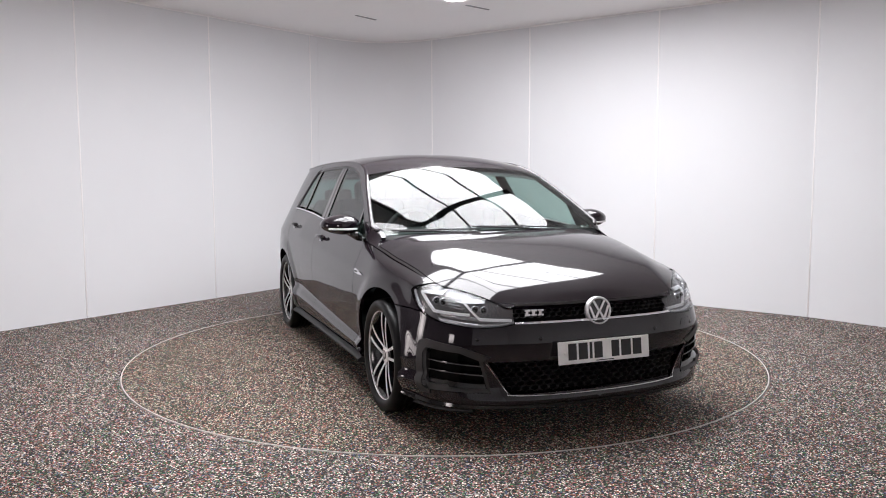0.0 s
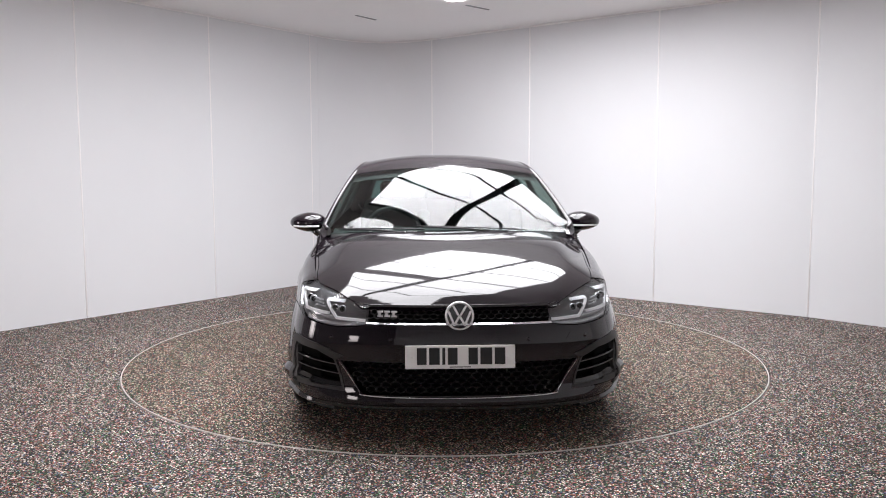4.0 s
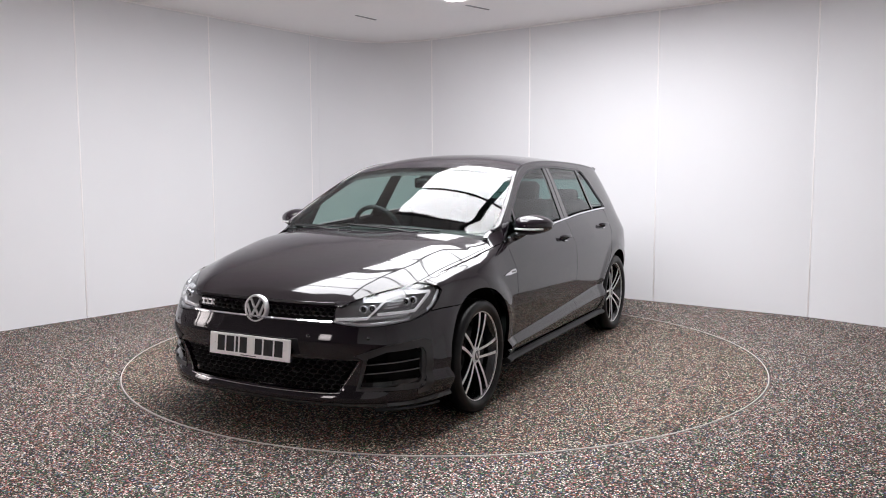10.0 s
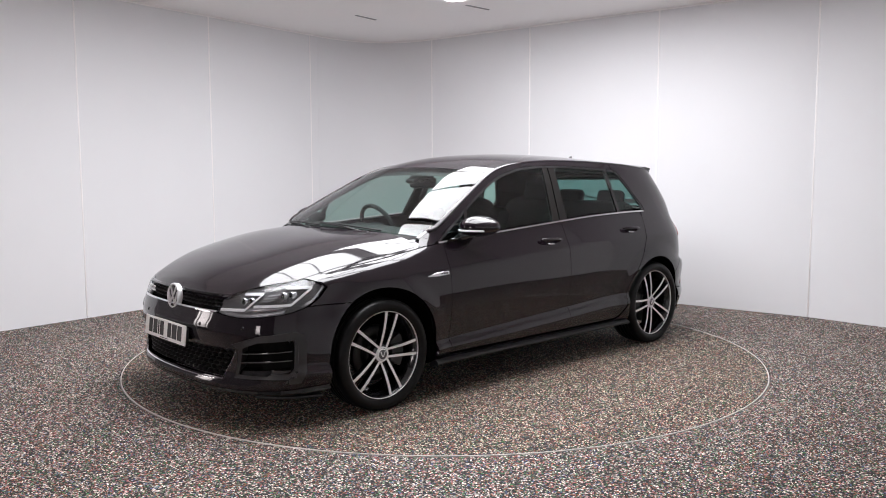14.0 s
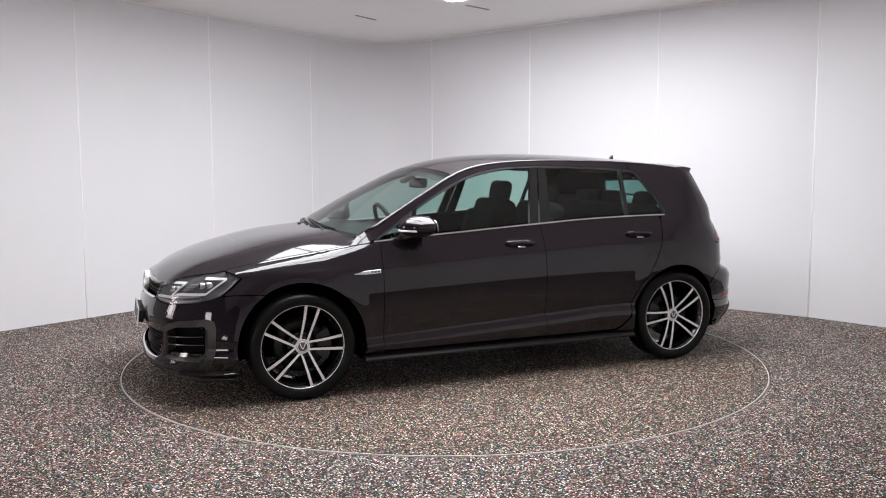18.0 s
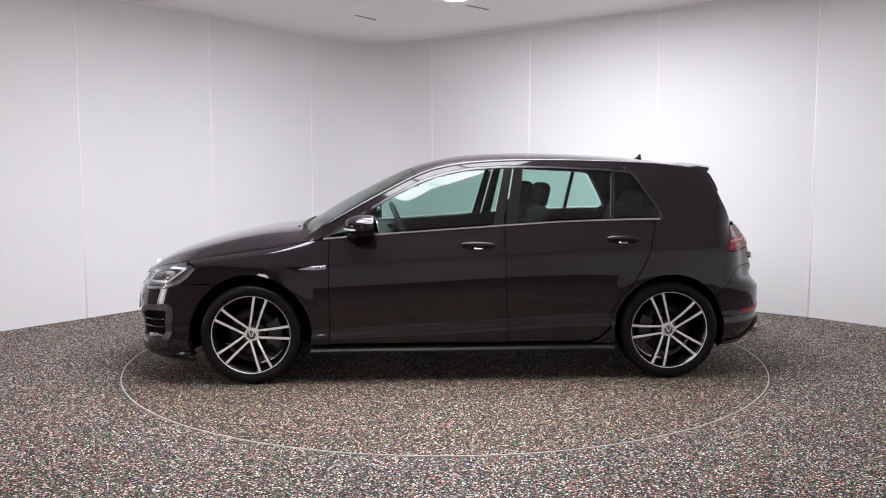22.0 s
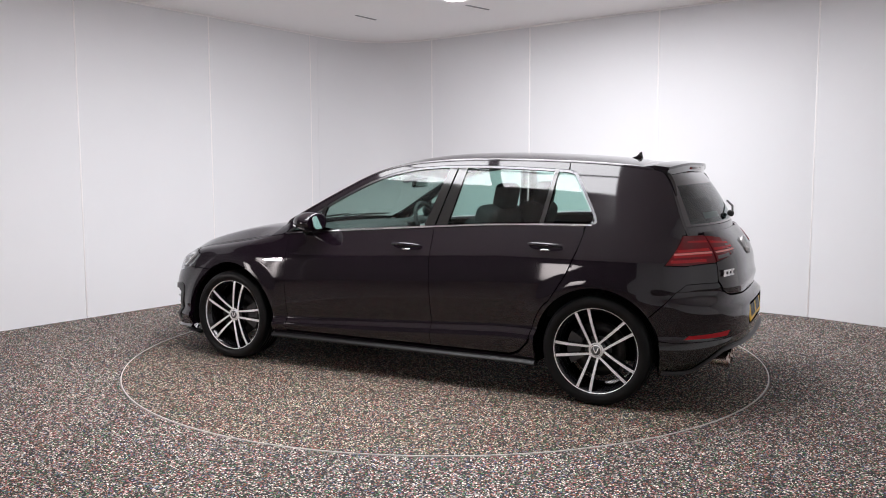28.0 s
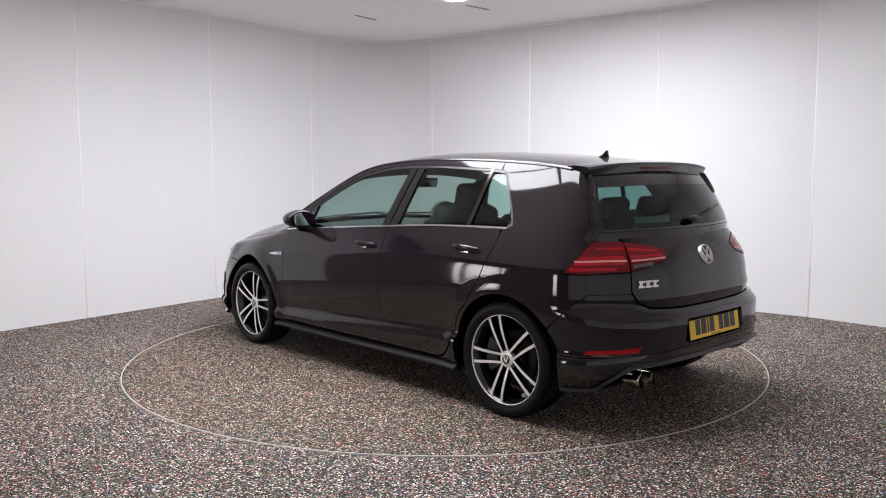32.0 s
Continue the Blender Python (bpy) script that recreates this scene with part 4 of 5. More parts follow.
for p in (dense(outer_poly, 0.03), dense(inner_poly, 0.03)):
    patch(bm, p, wrap, 0.02, 0.02, 0, outward)
    patch(bm, flip_u(p), wrap, 0.02, 0.02, 0, outward)
part("front_bumper", rim(bm, 0.03), PAINT, car)


def honeycomb(u0, u1, z0, z1, size, more, keep):
    """Six-sided openings in a thin dark grid."""
    bm = bmesh.new()
    row, z = 0, z0
    while z < z1:
        u = u0 + (size * 0.5 if row % 2 else 0)
        while u < u1:
            if keep(u, z):
                a = [(u + size * 0.56 * math.cos(math.pi / 3 * k + math.pi / 6), z + size * 0.315 * math.sin(math.pi / 3 * k + math.pi / 6)) for k in range(6)]
                b = [(u + size * 0.51 * math.cos(math.pi / 3 * k + math.pi / 6), z + size * 0.272 * math.sin(math.pi / 3 * k + math.pi / 6)) for k in range(6)]
                va = [bm.verts.new(wrap(*p, more)) for p in a]
                vb = [bm.verts.new(wrap(*p, more + 0.002)) for p in b]
                vc = [bm.verts.new(wrap(*p, more + 0.022)) for p in b]
                for k in range(6):
                    j = (k + 1) % 6
                    bm.faces.new((va[k], va[j], vb[j], vb[k]))
                    bm.faces.new((vb[k], vb[j], vc[j], vc[k]))
            u += size
        z += size * 0.47
        row += 1
    bmesh.ops.recalc_face_normals(bm, faces=bm.faces[:])
    return bm


def low_ok(u, z):
    return abs(u) < (U47 - 0.02) + (U57 - U47) * (z - 0.243) / 0.16


tagged(part("lower_grille", honeycomb(-U57, U57, 0.262, 0.415, 0.050, 0.016, low_ok), GRILLE, car, "black honeycomb grille", smooth=False), kind="stuff")
tagged(part("upper_grille", honeycomb(-U44 + 0.01, U44, 0.620, 0.672, 0.040, 0.012, lambda u, z: abs(u) > 0.06), GRILLE, car, "gloss black honeycomb grille", smooth=False), kind="stuff")
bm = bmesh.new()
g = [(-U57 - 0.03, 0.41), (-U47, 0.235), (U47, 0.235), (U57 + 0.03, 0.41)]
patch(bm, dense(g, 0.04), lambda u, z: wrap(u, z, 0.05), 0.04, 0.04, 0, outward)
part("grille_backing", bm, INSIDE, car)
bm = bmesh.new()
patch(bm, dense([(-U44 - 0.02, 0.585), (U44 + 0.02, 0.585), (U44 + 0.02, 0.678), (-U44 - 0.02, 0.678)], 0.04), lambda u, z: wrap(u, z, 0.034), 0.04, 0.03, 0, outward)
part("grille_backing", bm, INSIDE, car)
# bright bar between the lamps, dark bar over it
part("chrome_bar", ribbon([(u, 0.592) for u in np.linspace(-U44, U44, 40)], [(-0.0055, 0.0), (-0.0052, 0.011), (-0.0025, 0.0115), (0.0030, 0.004)]), CHROME, car, "chrome strip across the grille", angle=40)
part("grille_edge", ribbon([(u, 0.672) for u in np.linspace(-U44, U44, 40)], [(-0.006, -0.01), (-0.006, 0.004), (0.004, 0.004), (0.004, -0.01)]), GLOSSBLACK, car, angle=40)
# bright outline under the lower grille
lowline = line([(U57 + 0.004, 0.396), (U47 + 0.014, 0.262), (U47 - 0.020, 0.240), (0.2, 0.234), (0, 0.233)], 8)
both("grille_trim", ribbon(lowline, [(-0.0025, 0.0), (-0.002, 0.004), (0.002, 0.004), (0.0025, 0.0)]), CHROME, "thin bright line round the lower grille", angle=60)
# splitter lip: two stepped edges
lip_path = [(float(u), 0.181 + 0.030 * max(0, (abs(u) - 0.75) / 0.4) ** 2) for u in np.linspace(-u_at_x(1.68, 0.2), u_at_x(1.68, 0.2), 90)]
part("front_lip", ribbon(lip_path, [(-0.018, -0.03), (-0.018, 0.018), (-0.010, 0.026), (-0.004, 0.022), (0.012, 0.0), (0.012, -0.03)]), GLOSSBLACK, car, "gloss black front lip", angle=40)
for sg in (1, -1):
    bm = ribbon([(sg * float(u), 0.143) for u in np.linspace(uy(0.62, 0.16), u_at_x(1.69, 0.16), 24)], [(-0.014, -0.05), (-0.012, 0.006), (0.0, 0.014), (0.008, 0.004), (0.008, -0.05)])
    part("corner_winglet", bm, TRIM, car, angle=40)


# side intakes: recessed box, frame and three blades
def intake(sg):
    p = [(U56 + 0.0, 0.252), (UO - 0.02, 0.258), (UO + 0.010, 0.287), (UO + 0.016, 0.458), (UO - 0.006, 0.484), (US, 0.476), (uy(0.63, 0.46), 0.460), (U60, 0.428)]
    q = dense(p if sg > 0 else flip_u(p), 0.03)
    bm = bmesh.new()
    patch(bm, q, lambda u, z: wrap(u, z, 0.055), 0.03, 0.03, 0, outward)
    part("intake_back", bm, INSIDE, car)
    bm = bmesh.new()
    rows = []
    cu, cz = sum(a for a, _ in p) / len(p), sum(b for _, b in p) / len(p)
    for u, z in dense(p, 0.02):
        k = 0.90 if u < cu else 0.80
        rows.append([bm.verts.new(wrap(sg * uu, zz, m)) for uu, zz, m in ((u, z, -0.003), (cu + (u - cu) * k, cz + (z - cz) * (k - 0.02), 0.004), (cu + (u - cu) * k, cz + (z - cz) * (k - 0.02), 0.055))])
    for a, b in zip(rows, rows[1:] + rows[:1]):
        for j in range(2):
            bm.faces.new((a[j], a[j + 1], b[j + 1], b[j]) if sg > 0 else (b[j], b[j + 1], a[j + 1], a[j]))
    bmesh.ops.recalc_face_normals(bm, faces=bm.faces[:])
    part("intake_frame", bm, SATINTRIM, car, "satin black intake surround", angle=30)
    band = [(uy(0.560, 0.43), 0.430), (US, 0.478), (UO - 0.015, 0.500), (UO + 0.034, 0.486), (UO + 0.046, 0.44), (UO + 0.040, 0.30), (UO + 0.012, 0.240), (UO - 0.05, 0.232),
            (UO - 0.05, 0.258), (UO - 0.014, 0.272), (UO - 0.002, 0.31), (UO + 0.002, 0.43), (UO - 0.016, 0.458), (US, 0.446), (uy(0.600, 0.41), 0.408)]
    q = dense(band if sg > 0 else flip_u(band), 0.02)
    part("intake_bezel", panel([q], wrap, outward, 0.010, 0.02, 0.006), SATINTRIM, car, "satin dark grey intake surround")
    for z0 in (0.392, 0.345):
        ua = U56 + (U60 - U56) * (z0 - 0.25) / 0.18 + 0.012
        path = [(sg * float(u), z0 - 0.010 + 0.020 * i / 15) for i, u in enumerate(np.linspace(ua, UO - 0.030, 16))]
        part("intake_blade", ribbon(path, [(-0.004, -0.05), (-0.008, -0.010), (-0.004, -0.004), (0.003, -0.006), (0.006, -0.05)]), GLOSSBLACK, car, angle=40)
        part("blade_edge", ribbon(path, [(-0.004, -0.007), (-0.003, -0.002), (0.000, -0.002), (0.001, -0.007)]), LAMPDARK, car, "thin grey blade edge", angle=40)
    low = [(sg * float(u), 0.285 + 0.03 * (i / 15) ** 2) for i, u in enumerate(np.linspace(U56 + 0.01, UO - 0.04, 16))]
    part("intake_wedge", ribbon(low, [(-0.022, -0.05), (-0.018, -0.012), (0.004, -0.020), (0.016, -0.05)]), GLOSSBLACK, car, angle=40)


intake(1), intake(-1)
cover = dense(inset([(uy(0.52, 0.50), 0.508), (uy(0.615, 0.50), 0.515), (uy(0.62, 0.54), 0.545), (uy(0.54, 0.54), 0.540)], 0.001), 0.03)
both("washer_cover", panel([cover], wrap, outward, 0.006, 0.02, 0.0018), PAINT)
for sg in (1, -1):
    for y in (0.33, 0.62):
        c = wrap(sg * uy(y, 0.515), 0.515)
        n_ = (wrap(sg * uy(y, 0.515), 0.515, -0.01) - c).normalized()
        bm = lathe(bmesh.new(), [(0.010, -0.002), (0.009, 0.0015), (0.0, 0.002)], 16, "z")
        bmesh.ops.transform(bm, matrix=Matrix.Translation(c) @ n_.to_track_quat("Z", "Y").to_matrix().to_4x4(), verts=bm.verts[:])
        part("parking_sensor", bm, PAINT, car)


# headlamps: clear lens over dark housing, light guides and two projectors
def headlamp(sg):
    lens_low = lamp_low
    top = [(u_at_x(x, SHOULDER(x)), SHOULDER(x) - 0.001) for x in np.linspace(1.732, 2.045, 16)]
    side = lens_low + [(u_at_x(1.694, 0.672), 0.672), (u_at_x(1.650, 0.715), 0.715), (u_at_x(1.676, 0.738), 0.738)] + top + [(U44, 0.660)]
    side = inset(dense(side, 0.03), 0.002)
    if sg < 0:
        side = flip_u(side)
    roof_ = [(2.060, 0.462), (1.974, 0.548), (1.866, 0.635), (1.775, 0.707)] + [(x, edge_y(x) - 0.0005) for x in np.linspace(1.735, 2.05, 16)]
    roof_ = dense([(x, sg * y) for x, y in roof_], 0.03)
    lamp = new("headlamp")
    lamp.parent = car
    tagged(lamp, "clear wedge-shaped headlamp with white light guides")
    bm = bmesh.new()
    patch(bm, side, wrap, 0.02, 0.02, 0, outward)
    patch(bm, roof_, hood_top, 0.02, 0.02, 0, skin_out)
    part("lens", rim(bm, 0.006), LENS, lamp)
    bm = bmesh.new()
    patch(bm, side, lambda u, z: wrap(u, z, 0.021), 0.03, 0.03, 0, outward)
    patch(bm, roof_, lambda x, y: hood_top(x, y) - Vector((0.015, 0, 0.030)), 0.03, 0.03, 0, skin_out)
    part("housing", bm, LAMPDARK, lamp)
    # bright reflector along the lower edge
    low = [(sg * u, z + 0.012) for u, z in dense(lens_low, 0.03)[: -1] if u < u_at_x(1.86, 0.6)]
    part("lower_reflector", ribbon(low, [(-0.010, -0.012), (0.006, -0.017), (0.008, -0.030), (-0.010, -0.030)]), LAMPGREY, lamp)
    for hook in (((U44 + 0.012, 0.600), (uy(0.60, 0.605), 0.605), (uy(0.650, 0.686), 0.686), (uy(0.560, 0.682), 0.682)),
                 ((uy(0.640, 0.624), 0.624), (u_at_x(1.840, 0.632), 0.632), (u_at_x(1.722, 0.716), 0.716), (uy(0.715, 0.716), 0.716))):
        pts = []
        for (u0, z0), (u1, z1) in zip(hook, hook[1:]):
            pts += [(sg * (u0 + (u1 - u0) * i / 8), z0 + (z1 - z0) * i / 8) for i in range(8)]
        pts.append((sg * hook[-1][0], hook[-1][1]))
        part("light_guide", ribbon(pts, [(-0.0060, -0.018), (-0.0060, -0.007), (0.0060, -0.007), (0.0060, -0.018)]), DAYLAMP, lamp, "white light guide", angle=40)
    tip = [(sg * u_at_x(x, z), z) for x, z in ((1.775, 0.630), (1.735, 0.648), (1.698, 0.682), (1.668, 0.714))]
    part("edge_reflector", ribbon(tip, [(-0.006, -0.014), (-0.006, -0.005), (0.006, -0.005), (0.006, -0.014)]), LAMPGREY, lamp, angle=40)
    for k in range(3):
        u0, z0 = uy(0.66, 0.66) + 0.02 * k, 0.650 + 0.014 * k
        part("reflector_rib", ribbon([(sg * (u0 + 0.012 * i), z0 + 0.001 * i) for i in range(8)], [(-0.003, -0.018), (-0.003, -0.012), (0.003, -0.012), (0.003, -0.018)]), LAMPGREY, lamp, angle=40)
    for u, z in ((uy(0.575, 0.645), 0.645), (uy(0.612, 0.648), 0.648), (uy(0.735, 0.676), 0.676), (u_at_x(1.835, 0.680), 0.680)):
        c = wrap(sg * u, z, 0.015)
        n_ = Vector((1.0, sg * 0.25, 0.05)).normalized()
        m = Matrix.Translation(c) @ n_.to_track_quat("Z", "Y").to_matrix().to_4x4()
        bm = lathe(bmesh.new(), [(0.019, -0.03), (0.020, 0.0), (0.017, 0.003), (0.0155, 0.0), (0.015, -0.010)], 28, "z")
        bmesh.ops.transform(bm, matrix=m, verts=bm.verts[:])
        part("projector_ring", bm, LAMPGREY, lamp)
        bm = lathe(bmesh.new(), [(0.015, -0.010), (0.0125, -0.002), (0.006, 0.003), (0.0, 0.004)], 28, "z")
        bmesh.ops.transform(bm, matrix=m, verts=bm.verts[:])
        part("projector_lens", bm, GLOSSBLACK, lamp)
    return lamp


headlamp(1), headlamp(-1)


def emblem(x, z, r, tilt, face):
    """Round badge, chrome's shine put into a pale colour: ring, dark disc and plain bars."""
    e = new("emblem")
    e.parent = car
    tagged(e, "round badge with chrome's shine in its pale colour")
    e.matrix_local = pose(x, 0, z, 0, tilt, 0 if face > 0 else 180)
    part("badge_disc", lathe(bmesh.new(), [(r * 0.86, -0.012), (r * 0.86, 0.002), (0.0, 0.004)], 40, "x"), GLOSSBLACK, e, angle=40)
    part("badge_ring", lathe(bmesh.new(), [(r, -0.02), (r, 0.004), (r * 0.95, 0.010), (r * 0.86, 0.009), (r * 0.83, 0.0)], 48, "x"), BADGE, e)
    bm = bmesh.new()
    w, d = r * 0.15, 0.006
    for y0, z0, y1, z1 in ((-0.42, 0.66, -0.10, 0.10), (0.42, 0.66, 0.10, 0.10), (-0.74, 0.28, -0.36, -0.62), (0.74, 0.28, 0.36, -0.62), (-0.36, -0.62, 0.0, 0.02), (0.36, -0.62, 0.0, 0.02)):
        a, b = Vector((0, y0 * r, z0 * r)), Vector((0, y1 * r, z1 * r))
        m_ = (a + b) / 2
        ang = math.degrees(math.atan2(b.z - a.z, b.y - a.y))
        box(bm, (d, (b - a).length + w * 0.6, w), (0.006, m_.y, m_.z), (ang, 0, 0))
    part("badge_bars", bm, BADGE, e, smooth=False)
    return e


emblem(2.118, 0.628, 0.070, -6, 1)


def model_badge(c, n_, count, w, h, gap, mat=BADGE):
    """Plain blocks, pale in place of chrome's shine, where the model letters stand."""
    b = new("model_badge")
    b.parent = car
    tagged(b, "small badge of plain blocks, chrome's shine in their colour")
    q = n_.to_track_quat("X", "Z").to_matrix().to_4x4()
    b.matrix_local = Matrix.Translation(c) @ q
    for i in range(count):
        y = (i - (count - 1) / 2) * (w + gap)
        bm = bmesh.new()
        box(bm, (0.006, w, h * 0.28), (0.003, y, h * 0.36))
        box(bm, (0.006, w * 0.42, h * 0.5), (0.003, y - w * 0.1, 0))
        box(bm, (0.006, w, h * 0.28), (0.003, y, -h * 0.36))
        part("badge_block", bm, mat, b, smooth=False)
    return b


cc = wrap(-uy(0.345, 0.636), 0.636)
model_badge(cc + Vector((0.004, 0, 0)), Vector((1, -0.12, 0.05)), 3, 0.028, 0.030, 0.006)


def plate(x, z, tilt, face, mat, name, label):
    p = new(name)
    p.parent = car
    tagged(p, label)
    p.matrix_local = pose(x, 0, z, 0, tilt, 0 if face > 0 else 180)
    part("plate_board", boxed((0.006, 0.520, 0.111), (0, 0, 0), (0, 0, 0), 0.0025, 1), mat, p, smooth=False)
    # plain bars stand in for the characters
    x0 = -0.205
    for i, w in enumerate((0.046, 0.050, 0.014, 0.046, None, 0.044, 0.056, 0.050)):
        if w is None:
            x0 += 0.040
            continue
        part("plate_bar", boxed((0.0015, w, 0.079), (0.0038, x0 + w / 2, 0.004)), PLATEINK, p, smooth=False)
        x0 += w + 0.012
    part("plate_bar", boxed((0.0012, 0.10, 0.004), (0.0036, 0.0, -0.047)), PLATEINK, p, smooth=False)
    for y in (-0.225, 0.225):
        part("screw_cap", lathe(bmesh.new(), [(0.007, 0.002), (0.006, 0.0050), (0.0, 0.0055)], 16, "x", (0, y, 0)), mat, p)
    return p


plate(2.176, 0.443, -6.0, 1, PLATEWHITE, "front_plate", "white front plate with plain dark bars")
part("plate_mount", boxed((0.030, 0.46, 0.07), (2.156, 0, 0.443), (0, -6, 0), 0.006), TRIM, car)

# ---- tail ----
UG = 4.870                                       # where the tailgate's side edge runs
gate = [(UEND, 0.616), (5.20, 0.618), (4.985, 0.630), (4.905, 0.658), (UG, 0.712), (UG, 0.811), (4.985, 0.831), (5.10, 0.853), (5.140, 0.870), (5.147, 0.912), (5.04, 0.939), (UG, 0.954), (UG, 0.974), (UEND, 0.974)]
bm = bmesh.new()
gate_d = [(u, z) for u, z in dense(gate, 0.03)]
patch(bm, gate_d, wrap, 0.02, 0.02, 0, outward)
# the right half: the same outline past the middle
patch(bm, flip_u(gate_d), wrap, 0.02, 0.02, 0, outward)
part("tailgate", rim(bm, 0.015), PAINT, car)
rear_low = [(UEND, 0.605), (5.20, 0.607), (4.978, 0.620), (4.897, 0.651), (4.864, 0.698), (4.600, 0.698), (u_at_x(-1.74, 0.658), 0.658), (u_at_x(-1.643, 0.552), 0.552)] + \
           [(u_at_x(x, z), z) for x, z in arc(WHEELBASE_R, HUB_Z, ARCH_R, 145, 166, 10)] + \
           [(4.531, 0.388), (4.882, 0.402), (5.15, 0.414), (UEND, 0.416), (UEND, 0.428), (ry(0.285, 0.428), 0.428), (ry(0.300, 0.45), 0.45), (ry(0.290, 0.545), 0.545), (ry(0.275, 0.556), 0.556), (UEND, 0.556)]
bm = bmesh.new()
low_d = dense(rear_low, 0.03)
patch(bm, low_d, wrap, 0.02, 0.02, 0, outward)
patch(bm, flip_u(low_d), wrap, 0.02, 0.02, 0, outward)
part("rear_bumper", rim(bm, 0.02), PAINT, car)
diff = [(UEND, 0.412), (5.15, 0.410), (4.882, 0.398), (4.531, 0.384)] + [(u_at_x(x, z), z) for x, z in arc(WHEELBASE_R, HUB_Z, ARCH_R, 167, 200, 8)] + \
       [(4.470, 0.205), (4.634, 0.212), (4.720, 0.262), (4.830, 0.330), (5.21, 0.348), (UEND, 0.350)]
bm = bmesh.new()
diff_d = dense(diff, 0.03)
push = lambda u, z: wrap(u, z, 0.004)
patch(bm, diff_d, push, 0.02, 0.02, 0, outward)
patch(bm, flip_u(diff_d), push, 0.02, 0.02, 0, outward)
part("diffuser", rim(bm, 0.06), GLOSSBLACK, car, "black lower bumper insert")
wing = line([(4.462, 0.214), (4.634, 0.220), (4.725, 0.275), (4.830, 0.340), (5.0, 0.352), (5.21, 0.356), (UEND, 0.358)], 6)
both("diffuser_blade", ribbon(wing, [(-0.014, -0.03), (-0.012, 0.008), (-0.006, 0.016), (0.010, 0.004), (0.014, -0.03)]), SATINTRIM, angle=40)

for sg in (1, -1):
    # tail lamp in two pieces, on the body and on the tailgate
    lamp = new("tail_lamp")
    lamp.parent = car
    tagged(lamp, "red tail lamp with a pale light bar")
    a = [(4.862, 0.811), (4.586, 0.802), (4.470, 0.808), (4.540, 0.890), (4.604, 0.957), (4.862, 0.953)]
    b = [(4.874, 0.815), (4.874, 0.951), (5.04, 0.936), (5.143, 0.910), (5.136, 0.872), (5.10, 0.856), (4.985, 0.834)]
    for poly, nm in ((a, "outer_lens"), (b, "inner_lens")):
        q = dense(poly, 0.03)
        part(nm, panel([q if sg > 0 else flip_u(q)], wrap, outward, 0.012, 0.02, 0.004), DARKRED, lamp, "dark red lens")
    for s0, s1, z0, z1, mat, h, nm in ((4.520, 4.852, 0.864, 0.866, PALELENS, 0.005, "light_bar"), (4.884, 5.120, 0.866, 0.874, PALELENS, 0.0045, "light_bar"),
                                       (4.520, 4.840, 0.851, 0.853, REDLENS, 0.006, "red_bar"), (4.545, 4.840, 0.880, 0.882, REDLENS, 0.007, "red_bar"),
                                       (4.500, 4.780, 0.826, 0.826, REDLENS, 0.008, "red_bar"), (4.640, 4.850, 0.926, 0.924, REDLENS, 0.005, "red_bar"),
                                       (4.884, 5.080, 0.922, 0.910, REDLENS, 0.006, "red_bar"), (4.884, 5.110, 0.884, 0.890, REDLENS, 0.006, "red_bar"),
                                       (4.890, 5.020, 0.838, 0.848, LAMPDARK, 0.008, "reversing_lens")):
        path = [(sg * float(u), float(z)) for u, z in zip(np.linspace(s0, s1, 14), np.linspace(z0, z1, 14))]
        part(nm, ribbon(path, [(-h, 0.002), (-h, 0.0062), (h, 0.0062), (h, 0.002)]), mat, lamp, angle=40)
    # low reflector in the bumper
    r_ = [(4.582, 0.405), (4.866, 0.416), (4.892, 0.444), (4.610, 0.426)]
    q = dense(r_, 0.03)
    part("rear_reflector", panel([q if sg > 0 else flip_u(q)], wrap, outward, 0.01, 0.02, 0.004), REDLENS, car, "red reflector strip")
    q = dense(inset(dense(r_, 0.05), -0.010), 0.03)
    part("reflector_frame", panel([q if sg > 0 else flip_u(q)], wrap, outward, 0.01, 0.02, 0.0015), GLOSSBLACK, car)

emblem(wrap(UEND, 0.866).x - 0.004, 0.866, 0.056, -22, -1)
cc = wrap(4.965, 0.750, -0.002)
model_badge(cc, (wrap(4.965, 0.750, -0.05) - cc).normalized(), 3, 0.037, 0.036, 0.007)
plate(-2.054, 0.492, -8.0, -1, PLATEYELLOW, "rear_plate", "yellow rear plate with plain dark bars")
bm = bmesh.new()
nook = [(0.285, 0.428), (0.300, 0.45), (0.290, 0.545), (0.275, 0.556), (0.0, 0.556), (-0.275, 0.556), (-0.290, 0.545), (-0.300, 0.45), (-0.285, 0.428), (0.0, 0.428)]
lip_, in_ = [], []
for y, z in dense(nook, 0.05):
    p = wrap((1 if y >= 0 else -1) * ry(abs(y), z), z, 0.001)
    lip_.append(bm.verts.new(p))
    in_.append(bm.verts.new((-2.030, y * 0.93, 0.492 + (z - 0.492) * 0.95)))
for i in range(len(lip_)):
    j = (i + 1) % len(lip_)
    bm.faces.new((lip_[i], lip_[j], in_[j], in_[i]))
bm.faces.new(in_)
bmesh.ops.recalc_face_normals(bm, faces=bm.faces[:])
bmesh.ops.reverse_faces(bm, faces=bm.faces[:])
part("plate_recess", bm, GLOSSBLACK, car, angle=30)

# twin exhaust pipes
for y in (0.585, 0.470):
    bm = lathe(bmesh.new(), [(0.037, -0.035), (0.041, -0.12), (0.0425, -0.132), (0.040, -0.134), (0.037, -0.120), (0.030, -0.05), (0.0, -0.045)], 36, "x", (-1.858, y, 0.272))
    part("exhaust_pipe", bm, STEELPIPE, car, "polished steel exhaust pipe", angle=60)
